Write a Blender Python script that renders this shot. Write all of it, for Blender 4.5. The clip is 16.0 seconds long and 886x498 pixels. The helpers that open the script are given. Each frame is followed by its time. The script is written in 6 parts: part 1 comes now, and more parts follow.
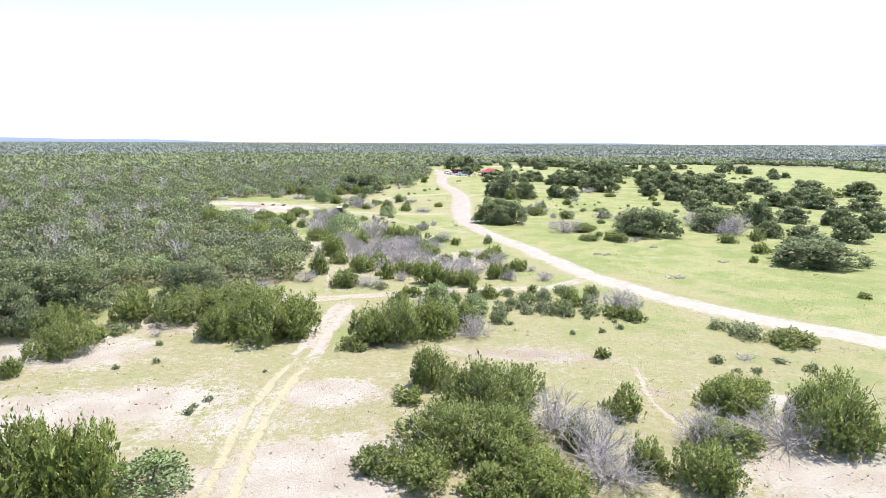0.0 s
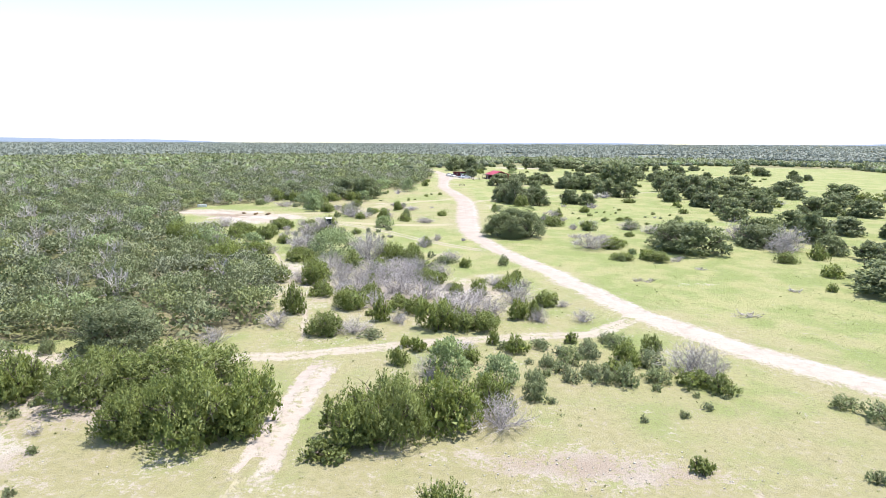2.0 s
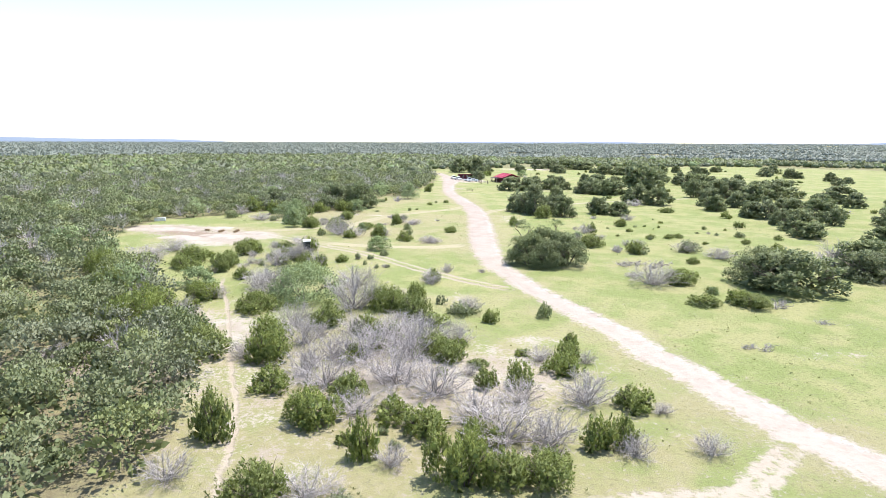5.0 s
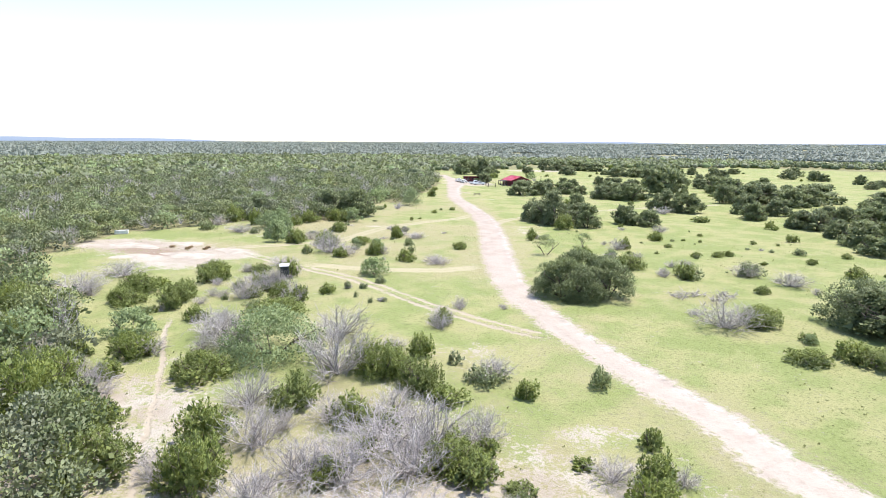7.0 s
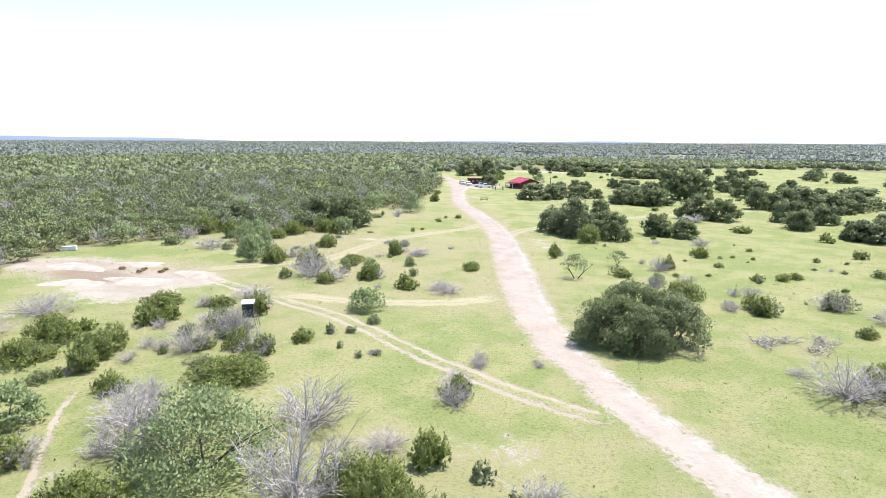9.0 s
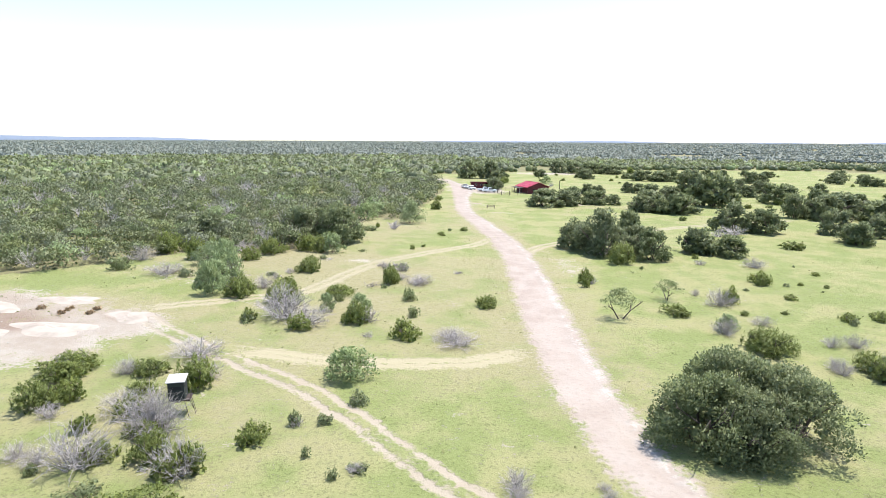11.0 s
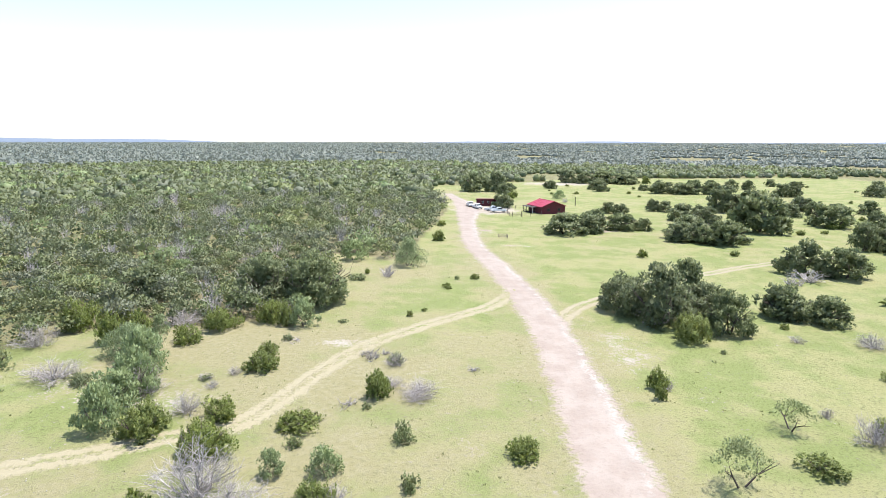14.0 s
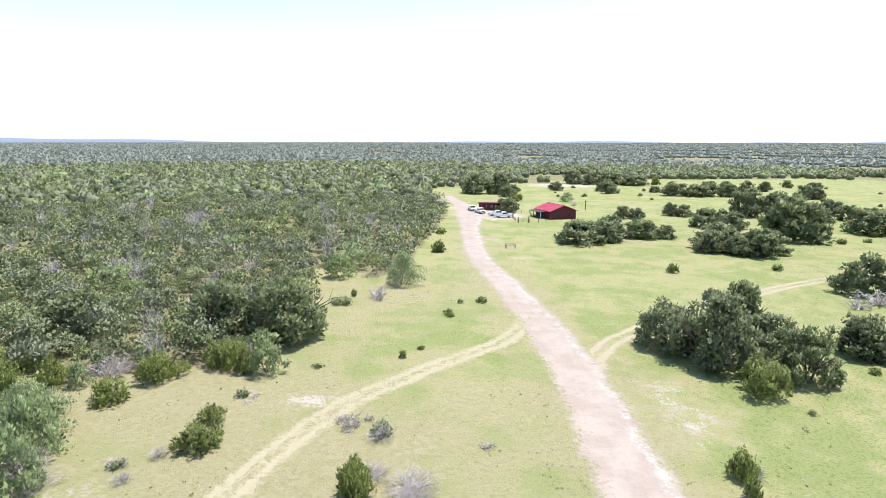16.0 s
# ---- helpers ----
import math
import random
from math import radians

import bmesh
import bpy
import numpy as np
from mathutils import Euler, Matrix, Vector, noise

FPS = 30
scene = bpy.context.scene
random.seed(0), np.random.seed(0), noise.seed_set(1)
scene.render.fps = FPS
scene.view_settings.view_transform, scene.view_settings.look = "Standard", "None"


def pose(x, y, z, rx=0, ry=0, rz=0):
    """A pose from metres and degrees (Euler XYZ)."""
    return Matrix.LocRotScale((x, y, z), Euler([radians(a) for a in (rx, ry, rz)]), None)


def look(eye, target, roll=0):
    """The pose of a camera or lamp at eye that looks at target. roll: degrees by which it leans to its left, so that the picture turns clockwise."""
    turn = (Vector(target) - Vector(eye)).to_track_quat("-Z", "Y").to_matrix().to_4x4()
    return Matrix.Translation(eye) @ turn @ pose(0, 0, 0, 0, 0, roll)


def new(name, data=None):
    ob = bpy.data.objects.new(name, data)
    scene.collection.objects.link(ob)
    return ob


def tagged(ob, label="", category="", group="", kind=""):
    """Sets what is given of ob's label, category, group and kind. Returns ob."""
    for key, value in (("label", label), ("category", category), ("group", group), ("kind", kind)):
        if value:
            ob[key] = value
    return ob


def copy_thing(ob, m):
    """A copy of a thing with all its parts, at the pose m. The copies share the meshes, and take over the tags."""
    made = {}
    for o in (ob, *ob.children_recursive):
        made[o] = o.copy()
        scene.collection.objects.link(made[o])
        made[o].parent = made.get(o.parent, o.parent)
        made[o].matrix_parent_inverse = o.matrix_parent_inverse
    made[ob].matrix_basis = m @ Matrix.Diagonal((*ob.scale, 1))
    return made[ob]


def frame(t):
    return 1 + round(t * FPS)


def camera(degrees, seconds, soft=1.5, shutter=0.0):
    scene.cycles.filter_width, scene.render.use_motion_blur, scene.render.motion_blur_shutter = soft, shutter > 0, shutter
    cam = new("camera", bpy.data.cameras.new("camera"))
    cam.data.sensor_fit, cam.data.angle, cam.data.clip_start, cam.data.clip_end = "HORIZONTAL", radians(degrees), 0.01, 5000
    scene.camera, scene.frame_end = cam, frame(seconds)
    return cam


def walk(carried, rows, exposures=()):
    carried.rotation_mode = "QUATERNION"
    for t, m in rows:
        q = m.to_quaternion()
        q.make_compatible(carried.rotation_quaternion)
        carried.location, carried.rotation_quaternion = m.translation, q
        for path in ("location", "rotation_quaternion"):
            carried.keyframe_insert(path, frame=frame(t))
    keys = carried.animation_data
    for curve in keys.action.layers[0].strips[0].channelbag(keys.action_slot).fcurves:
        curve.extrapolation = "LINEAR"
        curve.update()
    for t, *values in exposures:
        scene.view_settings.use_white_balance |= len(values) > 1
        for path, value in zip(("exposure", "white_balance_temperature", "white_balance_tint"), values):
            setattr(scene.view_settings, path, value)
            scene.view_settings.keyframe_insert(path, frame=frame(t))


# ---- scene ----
EYE, TILT, LEAN, TURN = 22.0, 0.35, 1.3, 0.0
METRES = EYE / 0.132
cam = camera(72.6, 16.0, soft=0.8)
ROWS = [
    (0.0, 0.0, 0.0, 0.0, 0.28, -10.49, -1.52),
    (0.5, -0.002, 0.0327, -0.0001, 0.29, -10.49, -1.53),
    (1.0, -0.004, 0.0652, -0.0001, 0.28, -10.49, -1.51),
    (1.5, -0.006, 0.0975, 0.0001, 0.27, -10.49, -1.52),
    (2.0, -0.008, 0.1298, 0.0004, 0.26, -10.49, -1.52),
    (2.5, -0.01, 0.1622, 0.0004, 0.25, -10.49, -1.53),
    (3.0, -0.0118, 0.1941, 0.0001, 0.26, -10.51, -1.51),
    (3.5, -0.0135, 0.226, 0.0001, 0.27, -10.52, -1.49),
    (4.0, -0.0155, 0.2578, 0.0002, 0.28, -10.54, -1.47),
    (6.5, -0.0264, 0.4209, -0.0005, 0.48, -10.58, -1.51),
    (7.0, -0.0286, 0.4526, -0.0004, 0.49, -10.59, -1.53),
    (7.5, -0.0307, 0.484, -0.0008, 0.49, -10.61, -1.53),
    (8.0, -0.0329, 0.5154, -0.001, 0.5, -10.64, -1.54),
    (8.5, -0.0353, 0.5467, -0.0016, 0.51, -10.64, -1.55),
    (11.0, -0.0464, 0.704, -0.0003, 0.33, -10.67, -1.55),
    (11.5, -0.0488, 0.7364, 0.0067, 0.31, -10.69, -1.52),
    (12.0, -0.051, 0.7683, 0.0154, 0.32, -10.71, -1.48),
    (12.5, -0.0524, 0.7995, 0.024, 0.34, -10.73, -1.42),
    (13.0, -0.0537, 0.8287, 0.0282, 0.34, -10.7, -1.41),
    (13.5, -0.0542, 0.8566, 0.0285, 0.33, -10.67, -1.39),
    (14.0, -0.0543, 0.8836, 0.0266, 0.3, -10.65, -1.36),
    (14.5, -0.0544, 0.9105, 0.0245, 0.28, -10.63, -1.33),
    (15.0, -0.0551, 0.938, 0.0237, 0.24, -10.63, -1.34),
    (15.5, -0.0555, 0.966, 0.0232, 0.23, -10.65, -1.3),
    (16.0, -0.0564, 0.9945, 0.0232, 0.2, -10.65, -1.31),
]
walk(cam, [(t, pose(0, 0, EYE, TILT, LEAN, TURN) @ pose(METRES * x, METRES * y, METRES * z, 90 + pitch, roll, yaw)) for t, x, y, z, yaw, pitch, roll in ROWS],
     [(0.0, 1.24), (4.2, 1.24), (10.0, 1.17), (16.0, 1.15)])

# ---- light: high summer sun, ahead and to the right, under a hazy sky ----
SUN_UP, SUN_TURN = radians(69), radians(58)   # turn: from straight ahead to the right
world = bpy.data.worlds.new("world")
scene.world = world
world.use_nodes = True
wn, wl = world.node_tree.nodes, world.node_tree.links
sky = wn.new("ShaderNodeTexSky")
sky.sky_type, sky.sun_disc = "NISHITA", False
sky.sun_elevation, sky.sun_rotation = SUN_UP, SUN_TURN
sky.altitude, sky.air_density, sky.dust_density, sky.ozone_density = 500, 1.0, 1.0, 1.0
wn["Background"].inputs["Strength"].default_value = 0.15
wl.new(sky.outputs["Color"], wn["Background"].inputs["Color"])
sun = new("sun", bpy.data.lights.new("sun", "SUN"))
sun.data.energy, sun.data.angle, sun.data.color = 3.8, radians(0.6), (1.0, 0.96, 0.9)
to_sun = Vector((math.cos(SUN_UP) * math.sin(SUN_TURN), math.cos(SUN_UP) * math.cos(SUN_TURN), math.sin(SUN_UP)))
sun.matrix_world = look(to_sun * 900 + Vector((0, 200, 0)), (0, 200, 0))


# ---- materials ----
class Mat:
    """A node material with short ways to add nodes."""

    def __init__(self, name, rough=0.9, spec=0.2):
        self.mat = bpy.data.materials.new(name)
        self.mat.use_nodes = True
        self.n, self.l = self.mat.node_tree.nodes, self.mat.node_tree.links
        self.bsdf = self.n["Principled BSDF"]
        self.bsdf.inputs["Roughness"].default_value = rough
        self.bsdf.inputs["Specular IOR Level"].default_value = spec
        self.where = self.n.new("ShaderNodeNewGeometry").outputs["Position"]

    def put(self, socket, value):
        if isinstance(value, bpy.types.NodeSocket):
            self.l.new(value, socket)
        else:
            socket.default_value = (*value, 1.0) if isinstance(value, tuple) and len(value) == 3 and socket.type == "RGBA" else value

    def noise(self, scale, detail=3.0, vector=None, rough=0.55):
        nd = self.n.new("ShaderNodeTexNoise")
        nd.inputs["Scale"].default_value, nd.inputs["Detail"].default_value, nd.inputs["Roughness"].default_value = scale, detail, rough
        self.l.new(vector or self.where, nd.inputs["Vector"])
        return nd.outputs["Fac"]

    def ramp(self, fac, low, high):
        nd = self.n.new("ShaderNodeMapRange")
        nd.interpolation_type = "SMOOTHSTEP"
        self.put(nd.inputs["Value"], fac)
        nd.inputs["From Min"].default_value, nd.inputs["From Max"].default_value = low, high
        return nd.outputs["Result"]

    def math(self, op, a, b=0.0):
        nd = self.n.new("ShaderNodeMath")
        nd.operation = op
        self.put(nd.inputs[0], a), self.put(nd.inputs[1], b)
        return nd.outputs[0]

    def mix(self, fac, a, b):
        nd = self.n.new("ShaderNodeMix")
        nd.data_type = "RGBA"
        self.put(nd.inputs["Factor"], fac), self.put(nd.inputs["A"], a), self.put(nd.inputs["B"], b)
        return nd.outputs["Result"]

    def attr(self, name):
        nd = self.n.new("ShaderNodeAttribute")
        nd.attribute_name = name
        return nd.outputs["Fac"]

    def island(self):
        return self.n.new("ShaderNodeNewGeometry").outputs["Random Per Island"]

    def one(self):
        return self.n.new("ShaderNodeObjectInfo").outputs["Random"]

    def bump(self, height, strength=0.4, distance=0.05):
        nd = self.n.new("ShaderNodeBump")
        nd.inputs["Strength"].default_value, nd.inputs["Distance"].default_value = strength, distance
        self.l.new(height, nd.inputs["Height"])
        self.l.new(nd.outputs["Normal"], self.bsdf.inputs["Normal"])

    def colour(self, value):
        self.put(self.bsdf.inputs["Base Color"], value)
        return self.mat


def pasture(m):
    """Green grass, dry grass and pale stony soil, blended by the sheet's own marks: the colour and its relief."""
    broad, mid, fine, grit = m.noise(0.035, 4), m.noise(0.22, 4), m.noise(1.7, 5, rough=0.65), m.noise(7.0, 3, rough=0.7)
    speck = m.noise(3.4, 6, rough=0.8)
    green = m.mix(m.ramp(m.math("ADD", m.math("MULTIPLY", mid, 0.5), m.math("MULTIPLY", m.noise(0.07, 4), 0.5)), 0.42, 0.58), GRASS_A, GRASS_B)
    green = m.mix(m.math("MULTIPLY", m.ramp(fine, 0.5, 0.75), 0.45), green, GRASS_DARK)
    green = m.mix(m.math("MULTIPLY", m.ramp(speck, 0.51, 0.64), 0.8), green, GRASS_DARK)
    green = m.mix(m.math("MULTIPLY", m.ramp(speck, 0.46, 0.30), 0.5), green, STRAW_B)
    straw = m.mix(m.ramp(fine, 0.35, 0.7), STRAW_A, STRAW_B)
    straw = m.mix(m.math("MULTIPLY", m.ramp(speck, 0.51, 0.66), 0.7), straw, GRASS_DARK)
    drift = m.math("ADD", m.math("ADD", m.math("MULTIPLY", broad, 0.6), m.math("MULTIPLY", mid, 0.5)), m.math("MULTIPLY", speck, 0.6))
    dry = m.math("ADD", m.attr("dry"), m.math("MULTIPLY", m.math("SUBTRACT", drift, 0.85), 2.6))
    grass = m.mix(m.ramp(dry, 0.15, 0.95), green, straw)
    soil = m.mix(m.ramp(mid, 0.35, 0.65), SOIL_A, SOIL_B)
    soil = m.mix(m.math("MULTIPLY", m.ramp(grit, 0.55, 0.7), 0.55), soil, STONE)
    soil = m.mix(m.math("MULTIPLY", m.ramp(speck, 0.55, 0.7), 0.45), soil, STRAW_A)
    soil = m.mix(m.math("MULTIPLY", m.attr("red"), 0.75), soil, RED_SOIL)
    bare = m.math("ADD", m.attr("bare"), m.math("MULTIPLY", m.math("SUBTRACT", m.math("ADD", m.math("ADD", m.math("MULTIPLY", fine, 0.45), m.math("MULTIPLY", m.noise(0.4, 4), 0.45)), m.math("MULTIPLY", speck, 0.6)), 0.75), 2.8))
    bare = m.ramp(bare, 0.32, 0.66)
    full = m.mix(bare, grass, soil)
    full = m.mix(m.math("MULTIPLY", m.ramp(grit, 0.58, 0.72), 0.3), full, m.mix(bare, GRASS_DARK, STONE))
    litter = m.attr("litter")
    full = m.mix(m.math("MULTIPLY", m.ramp(m.math("ADD", litter, m.math("SUBTRACT", fine, 0.5)), 0.2, 0.8), 0.8), full, LITTER)
    return full, m.math("ADD", grit, m.math("MULTIPLY", speck, 2.5))


def earth_material():
    m = Mat("pasture_earth", 0.95, 0.1)
    full, relief = pasture(m)
    m.bump(relief, 0.6, 0.15)
    return m.colour(full)


GRASS_A, GRASS_B, GRASS_DARK = (0.198, 0.226, 0.084), (0.274, 0.266, 0.126), (0.098, 0.11, 0.043)
STRAW_A, STRAW_B = (0.252, 0.227, 0.122), (0.298, 0.266, 0.164)
SOIL_A, SOIL_B, STONE, RED_SOIL = (0.37, 0.33, 0.28), (0.31, 0.26, 0.21), (0.42, 0.395, 0.36), (0.20, 0.135, 0.098)
LITTER = (0.12, 0.10, 0.065)


def road_material():
    m = Mat("caliche_road", 0.92, 0.15)
    mid, fine, grit = m.noise(0.35, 4), m.noise(2.2, 4), m.noise(9.0, 3)
    c = m.mix(m.ramp(mid, 0.35, 0.65), (0.28, 0.228, 0.192), (0.325, 0.273, 0.234))
    c = m.mix(m.math("MULTIPLY", m.attr("pale"), m.ramp(m.noise(0.9, 4), 0.25, 0.6)), c, (0.335, 0.295, 0.252))
    c = m.mix(m.math("MULTIPLY", m.ramp(fine, 0.5, 0.75), 0.5), c, (0.23, 0.185, 0.155))
    c = m.mix(m.math("MULTIPLY", m.math("MULTIPLY", m.attr("rut"), 0.55), m.ramp(m.noise(0.5, 4), 0.35, 0.65)), c, (0.31, 0.27, 0.235))
    berm = m.math("MULTIPLY", m.attr("berm"), m.ramp(m.math("ADD", m.math("MULTIPLY", m.noise(0.45, 3), 0.7), fine), 0.78, 0.98))
    c = m.mix(berm, c, (0.37, 0.34, 0.305))
    dark = m.math("MULTIPLY", m.attr("berm"), m.ramp(m.noise(1.1, 4), 0.56, 0.68))
    c = m.mix(m.math("MULTIPLY", dark, 0.45), c, (0.17, 0.135, 0.115))
    c = m.mix(m.attr("faint"), c, STRAW_B)
    grass, relief = pasture(m)
    cover = m.math("ADD", m.attr("edge"), m.math("MULTIPLY", m.math("SUBTRACT", m.math("ADD", m.math("MULTIPLY", fine, 0.7), m.math("MULTIPLY", m.noise(0.7, 3), 0.5)), 0.6), 1.8))
    cover = m.ramp(cover, 0.3, 0.8)
    c = m.mix(cover, c, grass)
    rough = m.math("MULTIPLY", m.math("ADD", grit, m.math("MULTIPLY", fine, 2.0)), m.math("SUBTRACT", 1.0, m.math("MULTIPLY", cover, 0.99)))
    m.bump(m.math("ADD", m.math("MULTIPLY", rough, 0.4), m.math("MULTIPLY", relief, cover)), 0.6, 0.15)
    return m.colour(c)


def leaf_material(name, low, high, tint, rough=0.55, broad=False):
    """Leaves: each spray has its own shade, each plant its own tint; a little light shines through."""
    m = Mat(name, rough, 0.35)
    c = m.mix(m.math("ADD", m.math("MULTIPLY", m.island(), 0.75), 0.05) if broad else m.island(), low, high)
    c = m.mix(m.math("MULTIPLY", m.one(), 0.6), c, tint)
    c = m.mix(m.math("MULTIPLY", m.ramp(m.noise(0.9, 2), 0.45, 0.7), 0.35), c, tint)
    if broad:
        tone = m.attr("tone")
        c = m.mix(m.math("MULTIPLY", m.ramp(tone, 0.35, 0.05), 0.7), c, low)
        c = m.mix(m.math("MULTIPLY", m.ramp(tone, 0.55, 0.7), 0.8), c, tint)
        c = m.mix(m.math("MULTIPLY", m.ramp(tone, 0.84, 0.92), 0.9), c, high)
        c = m.mix(m.math("MULTIPLY", m.ramp(m.noise(0.03, 3), 0.45, 0.65), 0.3), c, high)
    m.colour(c)
    clear = m.n.new("ShaderNodeBsdfTranslucent")
    m.l.new(c, clear.inputs["Color"])
    both = m.n.new("ShaderNodeMixShader")
    both.inputs[0].default_value = 0.3 if broad else 0.42
    m.l.new(m.bsdf.outputs[0], both.inputs[1]), m.l.new(clear.outputs[0], both.inputs[2])
    m.l.new(both.outputs[0], m.n["Material Output"].inputs["Surface"])
    return m.mat


def bark_material(name, low, high):
    m = Mat(name, 0.9, 0.15)
    c = m.mix(m.island(), low, high)
    c = m.mix(m.math("MULTIPLY", m.ramp(m.noise(5.0, 3), 0.4, 0.7), 0.5), c, low)
    return m.colour(c)


def plain(name, base, rough=0.6, spec=0.3, metal=0.0, wear=0.25, scale=2.5):
    """Painted or weathered surface with stains at two scales."""
    m = Mat(name, rough, spec)
    m.bsdf.inputs["Metallic"].default_value = metal
    worn = tuple(v * (1 - wear) for v in base)
    c = m.mix(m.ramp(m.noise(scale, 4), 0.35, 0.75), base, worn)
    c = m.mix(m.math("MULTIPLY", m.ramp(m.noise(scale * 8, 3), 0.5, 0.8), 0.3), c, worn)
    m.bump(m.noise(scale * 10, 2), 0.15, 0.01)
    return m.colour(c)


EARTH, ROAD = earth_material(), road_material()
JUNIPER = leaf_material("juniper_needles", (0.10, 0.145, 0.035), (0.29, 0.33, 0.08), (0.175, 0.205, 0.075))
OAK = leaf_material("oak_leaves", (0.125, 0.16, 0.07), (0.235, 0.27, 0.12), (0.18, 0.205, 0.115), 0.6)
PALE = leaf_material("pale_leaves", (0.19, 0.26, 0.10), (0.32, 0.385, 0.17), (0.25, 0.30, 0.165))
SHRUB = leaf_material("shrub_leaves", (0.16, 0.205, 0.085), (0.26, 0.30, 0.125), (0.22, 0.245, 0.15))
FOREST = leaf_material("woodland_leaves", (0.10, 0.132, 0.05), (0.215, 0.245, 0.095), (0.175, 0.19, 0.13), broad=True)
# woodland leaves with distance haze put into the colour: greyer and paler
HAZY_WOODS = leaf_material("hazy_woodland_leaves", (0.15, 0.175, 0.145), (0.22, 0.245, 0.20), (0.205, 0.225, 0.195), broad=True)
DEADWOOD = bark_material("bleached_deadwood", (0.29, 0.262, 0.25), (0.52, 0.475, 0.455))
BARK = bark_material("bark", (0.07, 0.055, 0.045), (0.17, 0.14, 0.12))
TUFT = leaf_material("grass_blades", (0.17, 0.20, 0.07), (0.32, 0.31, 0.16), (0.25, 0.25, 0.11), 0.8)
ROCK = plain("limestone", (0.42, 0.395, 0.355), 0.9, 0.15, wear=0.35)


# ---- mesh helpers ----
def height(x, y):
    """The lie of the land: it falls gently to the right and climbs slowly ahead."""
    return -0.0227 * 70 * np.tanh(x / 70) + 0.0061 * 320 * np.tanh(y / 320)


def mesh_from(name, verts, faces, material, marks=(), smooth=False):
    me = bpy.data.meshes.new(name)
    verts, faces = np.asarray(verts, np.float32), np.asarray(faces, np.int32)
    n = faces.shape[1]
    me.vertices.add(len(verts)), me.loops.add(faces.size), me.polygons.add(len(faces))
    me.vertices.foreach_set("co", verts.ravel())
    me.loops.foreach_set("vertex_index", faces.ravel())
    me.polygons.foreach_set("loop_start", np.arange(0, faces.size, n, dtype=np.int32))
    if smooth:
        me.polygons.foreach_set("use_smooth", np.ones(len(faces), bool))
    for key, values in marks:
        me.attributes.new(key, "FLOAT", "POINT").data.foreach_set("value", np.asarray(values, np.float32))
    me.update(calc_edges=True)
    me.materials.append(material)
    return me


def part(name, me, parent=None, label=""):
    ob = new(name, me)
    ob.parent = parent
    return tagged(ob, label) if label else ob


def from_bmesh(name, bm, material):
    me = bpy.data.meshes.new(name)
    bm.to_mesh(me)
    bm.free()
    me.materials.append(material)
    return me


def smooth_line(points, step):
    """A Catmull-Rom line through the points, with a point every step metres."""
    p = np.array([points[0], *points, points[-1]], float)
    p[0], p[-1] = 2 * p[1] - p[2], 2 * p[-2] - p[-3]
    out = []
    for a, b, c, d in zip(p[:-3], p[1:-2], p[2:-1], p[3:]):
        for u in np.arange(0, 1, step / max(np.hypot(*(c - b)[:2]), step)):
            out.append(0.5 * (2 * b + (c - a) * u + (2 * a - 5 * b + 4 * c - d) * u * u + (3 * b - a - 3 * c + d) * u ** 3))
    out.append(p[-2])
    out = np.array(out)
    run = np.concatenate([[0], np.cumsum(np.hypot(*np.diff(out, axis=0).T))])
    at = np.linspace(0, run[-1], max(2, int(round(run[-1] / step)) + 1))
    return np.stack([np.interp(at, run, out[:, 0]), np.interp(at, run, out[:, 1])], 1)


# ---- the lie of roads and clearings, in plan ----
ROAD_LINE = [(74, 49), (58, 60.5), (46.6, 69.7), (38.8, 76.2), (32.6, 83.6), (29.2, 88.4), (25.4, 95.4), (22.2, 102.8), (18.9, 113.8), (16.2, 123), (12.9, 131.5), (9.9, 140.5),
             (7.6, 149), (5.5, 159), (4.8, 170), (4.7, 182), (5.0, 194), (5.5, 208), (5.8, 224), (5.5, 237), (4.4, 250), (2.4, 266), (0.1, 282), (-1.5, 293), (-2.3, 307), (-2.2, 330), (-2.0, 345), (-1.2, 362), (-1.0, 380), (-3, 405), (-9, 440)]
ROAD_WIDTH = [(0, 4.4), (80, 4.0), (111, 3.5), (150, 3.4), (165, 4.3), (200, 5.3), (250, 4.8), (300, 4.0), (340, 4.4), (366, 7.5), (395, 6.0), (420, 3.5), (480, 3)]
CROSS_TRACK = [(23.5, 97), (16.3, 89.6), (8.3, 87.6), (0.8, 85.7), (-6.2, 83.4), (-12.2, 81.3), (-18.6, 79.3), (-30, 77.6), (-41, 77.6), (-50, 80)]
SIDE_TRACK = [(-12.8, 80), (-13.6, 72.7), (-13.9, 64.7), (-13.9, 59.6), (-14.1, 55)]
LOWER_TRACK = [(-13.9, 60), (-14.3, 52), (-14.6, 46), (-14.5, 39), (-13.3, 31), (-12, 20)]
PIT_TRACK = [(-46, 188.5), (-38, 181), (-33, 177), (-27, 172.4), (-18.7, 165.4), (-12, 158), (-6.8, 152), (1.0, 144.5), (8.0, 140)]
LINK_TRACK = [(-31, 175.5), (-28.9, 175.5), (-20.5, 174.1), (-12.6, 173.1), (-4.2, 174.5), (2.0, 179)]
WEST_TRACK = [(-47, 189), (-41.5, 191.8), (-35, 195.1), (-28, 199), (-24.8, 206.6), (-21.1, 217), (-15.4, 226), (-8, 234), (0, 243.3), (3, 252)]
EAST_TRACK = [(7.5, 229), (9, 235), (13, 242), (17.3, 246.4), (30, 258), (48.5, 270.8), (66, 281), (95, 293)]
